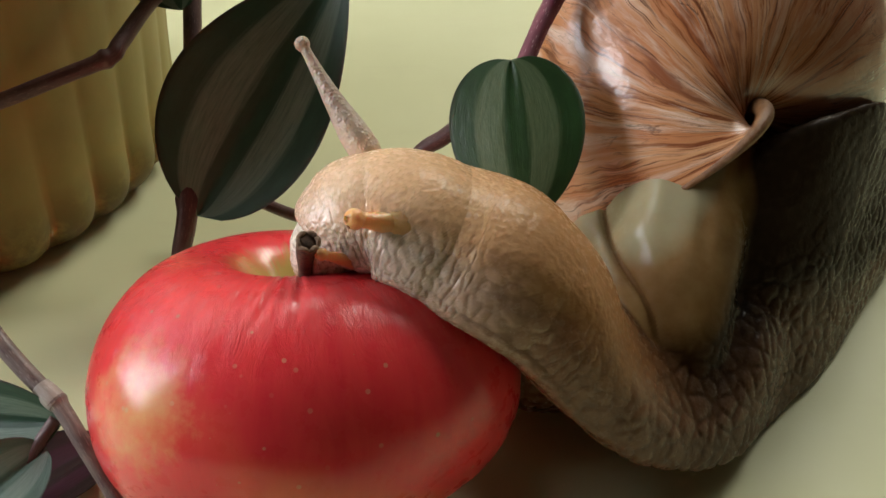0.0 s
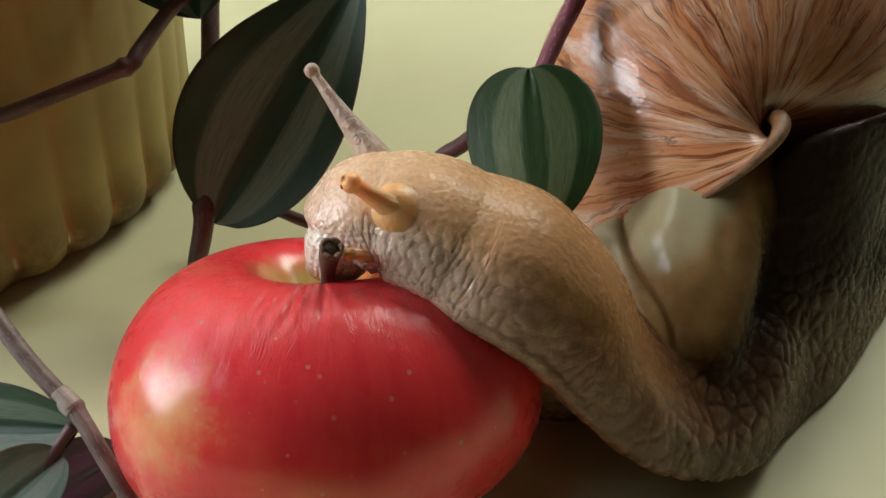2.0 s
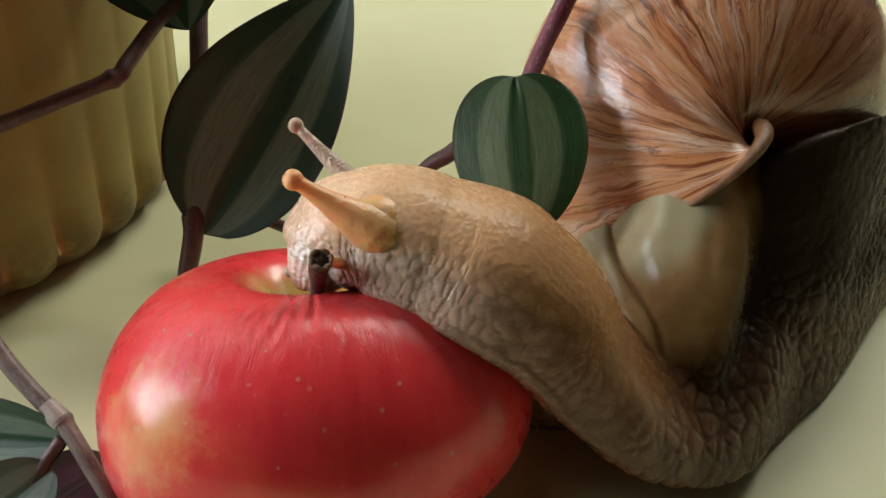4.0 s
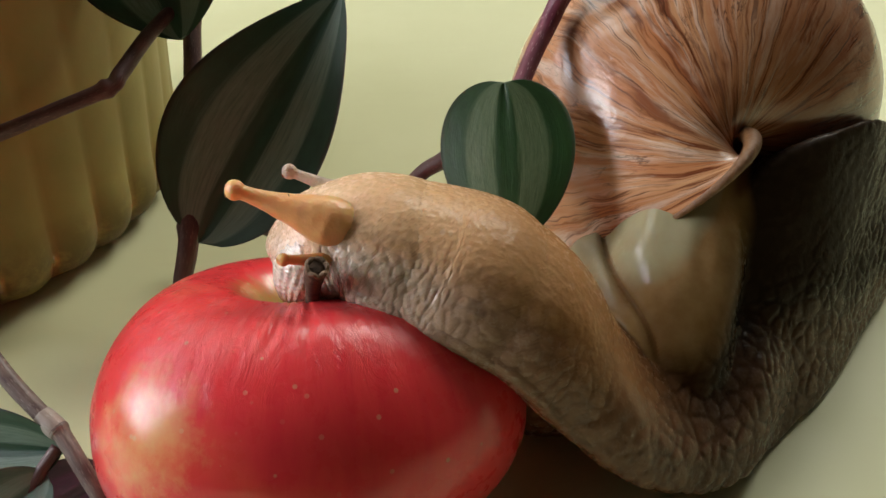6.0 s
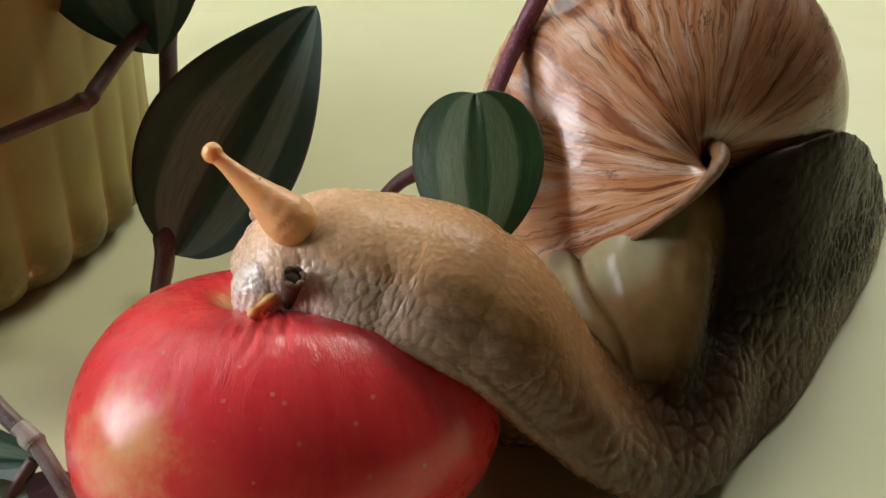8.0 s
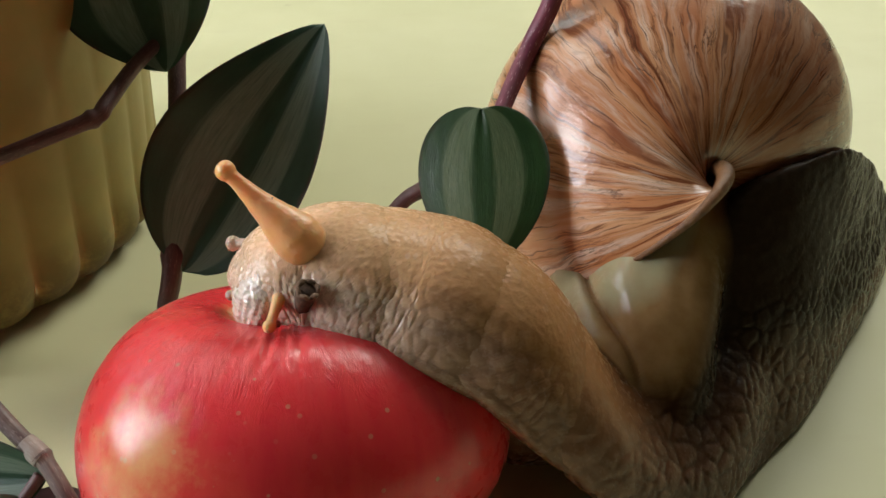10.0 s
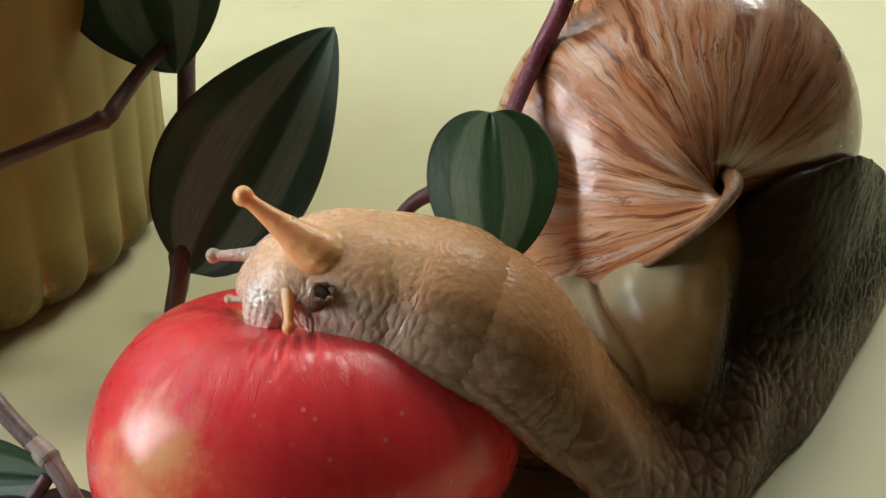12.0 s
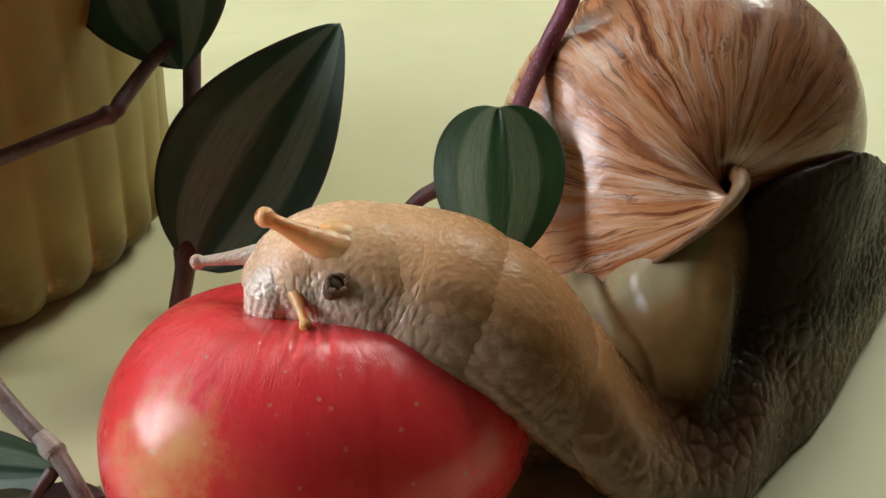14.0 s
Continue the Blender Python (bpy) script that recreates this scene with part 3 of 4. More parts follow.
def body_tube(s0, s1, rows, cols, tuck0=0.0, tuck1=0.0):
    """The plain form of the body from station s0 to s1; tuck: how far its ends draw in under its neighbours."""
    full = spline(BODY, 1600)
    grid = np.linspace(S0, S1, 1600)
    s = np.linspace(s0, s1, rows)
    c = np.column_stack([np.interp(s, grid, full[:, k]) for k in range(9)])
    p = c[:, :3]
    tangent = unit(np.gradient(p, axis=0))
    side = unit(np.cross(tangent, c[:, 3:6]))
    up = np.cross(side, tangent)
    a = np.linspace(0, 2 * math.pi, cols, endpoint=False)
    ca, sa = np.cos(a), np.sin(a)
    flare = 1 + 0.10 * np.exp(-((np.angle(np.exp(1j * (a + 0.25)))) / 0.3) ** 2) + 0.10 * np.exp(-((np.angle(np.exp(1j * (a - math.pi - 0.25)))) / 0.3) ** 2)
    n0, n1 = np.clip((s - s0) / 1.5, 0, 1), np.clip((s1 - s) / 1.5, 0, 1)
    shrink = 1 - tuck0 * (1 - n0) ** 2.5 - tuck1 * (1 - n1) ** 2.5
    w = (c[:, 6] * shrink)[:, None] * (ca * flare)[None]
    hgt = np.where(sa > 0, np.sign(sa) * np.abs(sa) ** 0.85, 0)[None] * (c[:, 7] * shrink)[:, None] + np.where(sa < 0, sa, 0)[None] * (c[:, 8] * shrink)[:, None]
    verts = p[:, None] + w[..., None] * side[:, None] + hgt[..., None] * up[:, None]
    return verts, p, up, s, a, c[:, 6]


def tube_faces(rows, cols):
    return grid_faces(rows, cols, True) + [tuple(range(cols))[::-1], tuple(range((rows - 1) * cols, rows * cols))]


def body_piece(name, s0, s1, step, cols, material, tuck0=0.0, tuck1=0.0, label=""):
    """A length of the body with its cobbles, wrinkles and folds."""
    rows = max(8, int((s1 - s0) / step))
    verts, p, up, s, a, wide = body_tube(s0, s1, rows, cols, tuck0, tuck1)
    normal = unit(np.cross(np.gradient(verts, axis=0), np.roll(verts, -1, 1) - np.roll(verts, 1, 1)))
    if np.mean(np.sum(normal * (verts - p[:, None]), -1)) < 0:
        normal = -normal
    flat = verts.reshape(-1, 3)
    sv, av = np.repeat(s, cols), np.tile(np.sin(a), rows)
    full, grid = spline(BODY, 1600), np.linspace(S0, S1, 1600)
    lengths = np.concatenate([[0], np.cumsum(np.linalg.norm(np.diff(full[:, :3], axis=0), axis=1))])
    # beads: how many lie before each place along the body, and how far round it
    bead = np.interp(grid, [6, 9, 11, 13, 16], [0.30, 0.22, 0.17, 0.125, 0.10])
    count = np.concatenate([[0], np.cumsum(np.diff(lengths) / bead[1:])])
    across, about = np.interp(sv, grid, count), np.tile(a - math.pi, rows) * np.interp(sv, [7, 12, 16], [6.6, 9.5, 13.0])
    flank = np.interp(av, [-0.5, -0.05, 0.12, 0.45, 0.62, 0.78], [0.5, 0.9, 1.0, 1.0, 0.5, 0.0])
    flank = np.maximum(flank, np.interp(sv, [13.2, 14.8], [0, 0.9]))
    tall = np.interp(sv, [6, 9, 11, 13, 14.5, 16], [0.018, 0.018, 0.022, 0.030, 0.046, 0.046])
    bumps, furrow = np.empty(len(flat)), np.zeros(len(flat))
    for k in range(len(flat)):
        q = Vector((across[k], about[k], 0))
        wx, wy = q.x + 0.2 * noise.noise(q * 0.7), q.y + 0.2 * noise.noise(q * 0.7 + Vector((0, 0, 5)))
        wart = 0.0
        if flank[k] > 0.02:
            near, _ = noise.voronoi(Vector((wx, wy * 0.85, 0.37)))
            gap = near[1] - near[0]
            wart = ((1.0 - 0.22 * min(1.0, near[0] / 0.7) ** 2) * min(1.0, gap * 4.0) ** 0.6 - 0.6) * tall[k] * flank[k]
            furrow[k] = max(0.0, 1.0 - gap * 4.5) * flank[k]
        line = (cells(wx * 1.25, wy * 3.6) - 0.6) * 0.014 * (1 - flank[k])
        bumps[k] = wart + line
    bumps *= np.minimum(1, wide)[np.repeat(np.arange(rows), cols)]
    groove = np.exp(-((np.tile(a, rows) - 2.62 + 0.12 * np.sin(sv)) / 0.16) ** 2) * np.interp(sv, [8.5, 9.5, 12.5, 13.4], [0, 1, 1, 0])
    bumps -= 0.06 * groove
    soft = np.array([noise.noise(Vector(q) * 0.9) for q in flat])
    flat = flat + normal.reshape(-1, 3) * (bumps + soft * 0.035 * (sv < 15))[:, None]
    uvs = np.column_stack([sv / S1, (av + 1) / 2 * 0.999])
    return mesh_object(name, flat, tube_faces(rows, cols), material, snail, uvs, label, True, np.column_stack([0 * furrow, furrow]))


# the foot: near margin on the table, and the crest under the shell; from the bend to the tail
FOOT = [
    (4.1, 11.2, 4.0, 12.4, 1.6),
    (4.8, 10.95, 4.4, 13.0, 2.7),
    (6.0, 11.5, 5.5, 14.15, 4.1),
    (7.3, 12.6, 6.5, 14.5, 5.2),
    (8.5, 13.8, 7.7, 15.0, 5.5),
    (10.3, 16.1, 9.1, 16.1, 5.3),
    (11.6, 17.7, 10.6, 17.7, 4.2),
    (12.9, 19.6, 12.0, 19.2, 2.7),
    (13.9, 21.3, 13.3, 21.0, 1.0),
    (14.2, 22.2, 14.0, 22.1, 0.3),
]
# rolls of the mantle collar that rise from the bend into the shell: points with their radius
ROLLS = (
    ((4.15, 11.9, 1.5, 1.0), (4.35, 12.7, 2.35, 1.2), (4.6, 13.9, 3.15, 1.35), (5.0, 15.4, 3.6, 1.5)),
    ((3.8, 11.7, 1.75, 0.7), (3.65, 12.4, 2.45, 0.75), (3.4, 13.3, 2.70, 0.72), (3.1, 14.8, 2.75, 0.7)),
)


# filler flesh behind the neck, added to block light through the gap below it
GAP_FILLER = ((4.8, 13.6, 0.7, 1.0), (3.2, 13.1, 1.0, 1.1), (1.8, 12.9, 1.3, 1.25), (0.7, 13.1, 1.2, 0.9))


def foot_loft(rows=150, near=40):
    """A tongue with a thin skirt on the table, rising to the crest and falling away behind it."""
    f = spline(FOOT, rows)
    w = np.linspace(0, 1, near)
    rise = 0.80 * w + 0.20 * w ** 2
    m, c = f[:, None, :2], f[:, None, 2:4]
    front_xy = m + (c - m) * w[None, :, None]
    front_z = np.minimum(0.26, 0.4 * f[:, 4:5]) * (1 - np.exp(-w / 0.03))[None] + np.maximum(0.05, f[:, 4:5] - 0.26) * rise[None]
    u = np.linspace(0, 1, near)[1:]
    back_xy = c + (c - m) * 1.3 * u[None, :, None]
    back_z = (f[:, 4:5]) * np.cos(u * math.pi / 2)[None]
    b = np.linspace(1, 0, 12)[1:-1]
    far = back_xy[:, -1:]
    base_xy = m + (far - m) * b[None, :, None]
    xy = np.concatenate([front_xy, back_xy, base_xy], 1)
    z = np.concatenate([front_z, back_z, 0 * base_xy[..., 0]], 1)
    verts = np.concatenate([xy, z[..., None]], -1)
    return verts.reshape(-1, 3), tube_faces(rows, verts.shape[1])


def round_tube(points, n=40, sides=24):
    c = spline(points, n)
    p, tangent = c[:, :3], unit(np.gradient(c[:, :3], axis=0))
    side = unit(np.cross(tangent, (1, 0, 0.2)))
    up = np.cross(side, tangent)
    a = np.linspace(0, 2 * math.pi, sides, endpoint=False)
    verts = p[:, None] + c[:, 3][:, None, None] * (np.cos(a)[None, :, None] * side[:, None] + np.sin(a)[None, :, None] * up[:, None])
    return verts.reshape(-1, 3), tube_faces(n, sides)


def fused(forms, voxel, passes):
    """Closed forms melted into one skin; returns its points, faces and point normals."""
    verts, faces = [], []
    for v, f in forms:
        faces += [tuple(len(verts) + i for i in q) for q in f]
        verts += [tuple(map(float, q)) for q in v]
    me = bpy.data.meshes.new("forms")
    me.from_pydata(verts, [], faces)
    ob = new("forms", me)
    mod = ob.modifiers.new("melt", "REMESH")
    mod.mode, mod.voxel_size = "VOXEL", voxel
    skin_mesh = bpy.data.meshes.new_from_object(ob.evaluated_get(bpy.context.evaluated_depsgraph_get()))
    bpy.data.objects.remove(ob)
    bpy.data.meshes.remove(me)
    v = np.empty(len(skin_mesh.vertices) * 3)
    skin_mesh.vertices.foreach_get("co", v)
    v = v.reshape(-1, 3)
    q = np.array([tuple(f.vertices) for f in skin_mesh.polygons if len(f.vertices) == 4])
    bpy.data.meshes.remove(skin_mesh)
    ends = np.concatenate([q[:, [0, 1]], q[:, [1, 2]], q[:, [2, 3]], q[:, [3, 0]]])
    a, b = np.concatenate([ends[:, 0], ends[:, 1]]), np.concatenate([ends[:, 1], ends[:, 0]])
    degree = np.maximum(1, np.bincount(a, minlength=len(v)))[:, None]
    for _ in range(passes):
        total = np.column_stack([np.bincount(a, v[b, k], minlength=len(v)) for k in range(3)])
        v = 0.4 * v + 0.6 * total / degree
    return v, q, quad_normals(v, q)


def quad_normals(v, q):
    n = np.cross(v[q[:, 2]] - v[q[:, 0]], v[q[:, 3]] - v[q[:, 1]])
    return unit(np.column_stack([sum(np.bincount(q[:, i], n[:, k], minlength=len(v)) for i in range(4)) for k in range(3)]))


def nearest(v, line):
    """For each point the index of the nearest point of the line, and how far it is."""
    v, line = v.astype(np.float32), line.astype(np.float32)
    d = (v ** 2).sum(1)[:, None] - 2 * v @ line.T + (line ** 2).sum(1)[None]
    i = d.argmin(1)
    return i, np.sqrt(np.maximum(0, d[np.arange(len(v)), i]))


def ease(x, lo, hi):
    x = np.clip((x - lo) / (hi - lo), 0, 1)
    return x * x * (3 - 2 * x)


def snail_foot():
    """Foot and mantle collar, grown together; they share one skin, cut where the colour changes."""
    rise, p, up, s, _, wide = body_tube(S0, 8.9, 90, 80, 0.0, 0.16)
    v, q, n = fused([foot_loft(), (rise.reshape(-1, 3), tube_faces(90, 80))] + [round_tube(r) for r in (*ROLLS, GAP_FILLER)], 0.055, 26)
    v[:, 2] = np.maximum(v[:, 2], 0.01)
    # where each point lies: along the body and from the sole to the back
    i, d = nearest(v, p)
    neckness = ease(s[i], 5.9, 7.4) * ease(3.6 - d, 0.0, 1.2)
    around = (np.sum(unit(v - p[i]) * up[i], 1) + 1) / 2
    # climbs with height, so the colour carries the shell's shade up the foot
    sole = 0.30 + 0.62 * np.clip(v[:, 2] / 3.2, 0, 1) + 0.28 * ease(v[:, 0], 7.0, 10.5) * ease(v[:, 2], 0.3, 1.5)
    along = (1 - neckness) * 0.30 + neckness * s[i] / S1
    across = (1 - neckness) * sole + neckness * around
    mask = np.zeros(len(v))
    reach = []
    for roll in ROLLS:
        c = spline(roll, 60)
        j, e = nearest(v, c[:, :3])
        reach.append(e / c[j, 3])
        mask = np.maximum(mask, ease(1.28 - e / c[j, 3], 0.0, 0.24) * ease(j / 59.0, 0.02, 0.34))
    mask *= 1 - ease(v[:, 0] - 0.35 * (v[:, 1] - 13.5) - 0.2 * (v[:, 2] - 3), 4.6, 6.2)
    mask *= ease(v[:, 2], 1.6, 2.9)
    rows = np.array([noise.noise(Vector(k) * 0.9) for k in v])
    warty = (1 - mask) * np.interp(v[:, 2], [0, 0.2, 0.7, 2.4, 3.4], [0.2, 0.5, 1, 0.9, 0.15])
    bumps, furrow = np.empty(len(v)), np.zeros(len(v))
    for k in range(len(v)):
        at = Vector(v[k])
        at += 0.12 * noise.noise_vector(at * 1.8)
        near, _ = noise.voronoi(at / 0.37)
        wart = (1.0 - 0.45 * min(1.0, near[0] / 0.7) ** 2) * min(1.0, (near[1] - near[0]) * 3.4) ** 0.6 - 0.55
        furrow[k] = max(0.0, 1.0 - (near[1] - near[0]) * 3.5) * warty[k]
        fine = noise.noise(Vector((at.x * 2.2 + at.y * 1.4, at.y * 2.2 - at.z * 4.5, at.z * 2.0)) * 1.3) * 0.03
        bumps[k] = wart * 0.048 * warty[k] + (1 - warty[k]) * (1 - mask[k]) * fine * 0.6
    # a sharp crease between the two rolls, with a raised wet edge
    apart = reach[0] - reach[1]
    bumps += mask * (0.05 * np.exp(-((apart - 0.16) / 0.12) ** 2) - 0.10 * np.exp(-(apart / 0.06) ** 2) - 0.03 * np.exp(-((apart - 0.55) / 0.05) ** 2))
    bumps += mask * 0.045 * np.array([noise.noise(Vector((k[0] * 2.4 - k[2] * 1.0, k[1] * 0.7, k[2] * 0.8))) for k in v])
    v = v + n * (bumps + 0.05 * rows)[:, None]
    v[:, 2] = np.maximum(v[:, 2], 0.01)
    n = quad_normals(v, q)
    made = []
    collar = mask[q].mean(1) > 0.5
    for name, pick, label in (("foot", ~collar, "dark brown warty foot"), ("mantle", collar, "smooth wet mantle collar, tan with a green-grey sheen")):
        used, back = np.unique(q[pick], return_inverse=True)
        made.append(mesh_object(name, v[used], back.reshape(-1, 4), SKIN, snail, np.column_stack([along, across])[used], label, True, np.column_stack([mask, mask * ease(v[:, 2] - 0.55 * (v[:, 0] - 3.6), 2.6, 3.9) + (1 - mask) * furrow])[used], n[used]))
    return made


foot, mantle = snail_foot()
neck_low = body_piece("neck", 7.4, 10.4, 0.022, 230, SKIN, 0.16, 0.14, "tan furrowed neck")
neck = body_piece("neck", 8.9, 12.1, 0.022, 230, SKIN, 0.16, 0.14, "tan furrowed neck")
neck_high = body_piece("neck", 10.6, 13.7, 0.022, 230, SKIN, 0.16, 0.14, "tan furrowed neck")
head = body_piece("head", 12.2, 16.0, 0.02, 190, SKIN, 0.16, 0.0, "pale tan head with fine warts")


def shell(parent):
    """A dextral shell: a whorl that grows round its axis and away from the apex."""
    lip_angle, big = radians(224), 4.72
    grow = 0.054
    turns, per = 4.2, 150
    rows, cols = int(turns * per), 96
    th = np.linspace(lip_angle - turns * 2 * math.pi, lip_angle, rows)
    s = np.exp(grow * (th - lip_angle))
    ph = np.linspace(-math.pi, math.pi, cols, endpoint=False)
    r = 0.46 + 0.54 * np.cos(ph)
    h = np.where(np.sin(ph) > 0, 0.80, 0.42) * np.sin(ph) + 0.30 * np.cos(ph) + 0.30
    rad = big * s[:, None] * r[None]
    hgt = big * (1.75 * (1 - s)[:, None] + s[:, None] * h[None])
    # fine growth ridges
    ridge = np.array([noise.noise(Vector((t * 26.0, 0.3, 0))) * 0.5 + noise.noise(Vector((t * 70.0, 1.3, 0))) * 0.3 for t in th])
    rad = rad * (1 + 0.006 * ridge[:, None])
    verts = np.stack([rad * np.cos(th)[:, None], -rad * np.sin(th)[:, None], hgt], -1).reshape(-1, 3)
    uvs = np.stack(np.broadcast_arrays((th / (2 * math.pi))[:, None], np.abs(ph / math.pi)[None]), -1).reshape(-1, 2)
    ob = mesh_object("shell", verts, grid_faces(rows, cols, True), SHELL, parent, uvs, "glossy reddish-brown shell with pale growth streaks")
    return ob


def columella(parent):
    """The tan pillar at the inner lip: it starts thick in the hollow of the axis and thins out along the last growth line."""
    last = [v.co / CM for v in parent.data.vertices[-96:]]
    pts = [(0.16, -0.22, 0.55)] + [tuple(last[k]) for k in (0, 5, 10, 15, 20, 25, 30)]
    return tube("columella", pts, [0.15, 0.18, 0.15, 0.11, 0.08, 0.06, 0.05, 0.04], LIP, parent, 90, 20, label="tan twisted inner lip")


def lip_rim(parent):
    """The thin dark edge of the outer lip, along the last growth line."""
    last = [v.co / CM for v in parent.data.vertices[-96:]]
    pts = [tuple(last[k]) for k in range(24, 64, 3)]
    return tube("lip_rim", pts, [0.06] * len(pts), LIP_DARK, parent, 90, 10, label="dark thin edge of the outer lip")


SHELL_AT, SHELL_AXIS = (5.80, 14.72, 5.46), (0.12, 0.94, -0.22)
snail_shell = shell(snail)
columella(snail_shell)
lip_rim(snail_shell)
az = Vector(SHELL_AXIS).normalized()
ax = (Vector((1, 0, 0)) - az * az.x).normalized()
ay = az.cross(ax)


def lobe(name, size, material, seed, parent, label="", ripple=0.05, n=48, scale=1.6, beads=0.0, flutes=0.0):
    """A soft rounded lobe of flesh round its own origin."""
    th = np.linspace(0, math.pi, n)
    ph = np.linspace(0, 2 * math.pi, 2 * n, endpoint=False)
    d = np.stack([np.sin(th)[:, None] * np.cos(ph)[None], np.sin(th)[:, None] * np.sin(ph)[None], np.cos(th)[:, None] + 0 * ph[None]], -1).reshape(-1, 3)
    k = np.array([1 + ripple * noise.noise(Vector(q) * scale + Vector((seed, 0, 0))) for q in d])
    if flutes:
        k += flutes * np.array([math.sin(26 * math.atan2(q[1], q[0])) * max(0.0, 0.3 - q[2]) for q in d])
    if beads:
        k += beads * np.array([cells(8 * q[0] + 5 * q[1], 10 * q[2]) - 0.6 for q in d])
    verts = d * np.asarray(size) * k[:, None]
    uvs = np.column_stack([np.full(len(d), 0.95), (d[:, 2] + 1) / 2])
    return mesh_object(name, verts, grid_faces(n, 2 * n, True), material, parent, uvs, label)


def eye_stalk(name, length, thin, thick, knob, material, parent, label, eye=True):
    """A tentacle along z with its knobbed end at the origin, widening towards its root."""
    z = np.concatenate([np.linspace(knob * 0.98, -knob * 1.1, 16), np.linspace(-knob * 1.3, -length, 60)])
    ball = np.sqrt(np.maximum(0, knob ** 2 - z ** 2)) + 0.003
    f = np.clip((-z - knob) / (length - knob), 0, 1)
    r = np.maximum(np.where(z > -knob, ball, 0), np.where(z < 0, thin + (thick - thin) * f ** 1.5, 0))
    r = r * np.sqrt(np.clip(1 - (np.clip(-z / length - 0.62, 0, 1) / 0.38) ** 2, 0.0001, 1))      # rounds in at the buried end
    a = np.linspace(0, 2 * math.pi, 26, endpoint=False)
    rough = np.array([[noise.noise(Vector((math.cos(b) * 2, math.sin(b) * 2, q * 7))) for b in a] for q in z]) * 0.05
    bend = 0.04 * np.sin(-z * 1.3)
    rr = r[:, None] * (1 + rough)
    verts = np.stack([rr * np.cos(a)[None] + bend[:, None], rr * np.sin(a)[None], z[:, None] + 0 * rr], -1).reshape(-1, 3)
    ob = mesh_object(name, verts, grid_faces(len(z), 26, True) + [tuple(range(26))], material, parent, None, label)
    if eye:
        dot = lobe("eye", (0.035, 0.035, 0.02), EYE_DOT, 2.0, ob, "small dark eye spot", n=10)
        dot.matrix_basis = Matrix.Translation(Vector((0.045, -knob * 0.72, knob * 0.62)) * CM) @ pose(0, 0, 0, 50, 0, 0)
    return ob


near_eye = eye_stalk("eye_tentacle", 1.85, 0.115, 0.58, 0.15, EYE_SKIN, snail, "translucent orange eye tentacle")
far_eye = eye_stalk("eye_tentacle", 2.4, 0.085, 0.40, 0.125, PALE_SKIN, snail, "pale grey-brown eye tentacle")
eye_root = lobe("tentacle_root", (0.44, 0.44, 0.52), EYE_SKIN, 4.0, snail, "orange swelling at the foot of the tentacle", 0.02)
mouth_feeler = eye_stalk("mouth_tentacle", 0.9, 0.07, 0.16, 0.095, EYE_SKIN, snail, "short orange mouth tentacle", False)
far_feeler = eye_stalk("mouth_tentacle", 0.7, 0.06, 0.13, 0.085, PALE_SKIN, snail, "short pale mouth tentacle", False)
snout = lobe("snout", (0.56, 0.60, 0.68), SKIN, 3.0, snail, "pale fluted snout", 0.10, 100, beads=0.036, flutes=0.014)
def specks(parent, spots):
    for k, (x, y, z, size) in enumerate(spots):
        grain = lobe("dirt_speck", (size, size * 0.8, size * 0.6), BARK, 11.0 + k, parent, "tiny dark speck of soil", 0.5, n=8)
        grain.matrix_basis = Matrix.Translation(Vector((x, y, z)) * CM) @ pose(0, 0, 0, 35, 20, 30 * k)


specks(neck_high, [(0.84, 10.60, 6.02, 0.03), (0.80, 10.58, 6.00, 0.018)])
specks(near_eye, [(0.02, 0.19, -0.75, 0.035), (0.05, 0.25, -1.08, 0.022)])

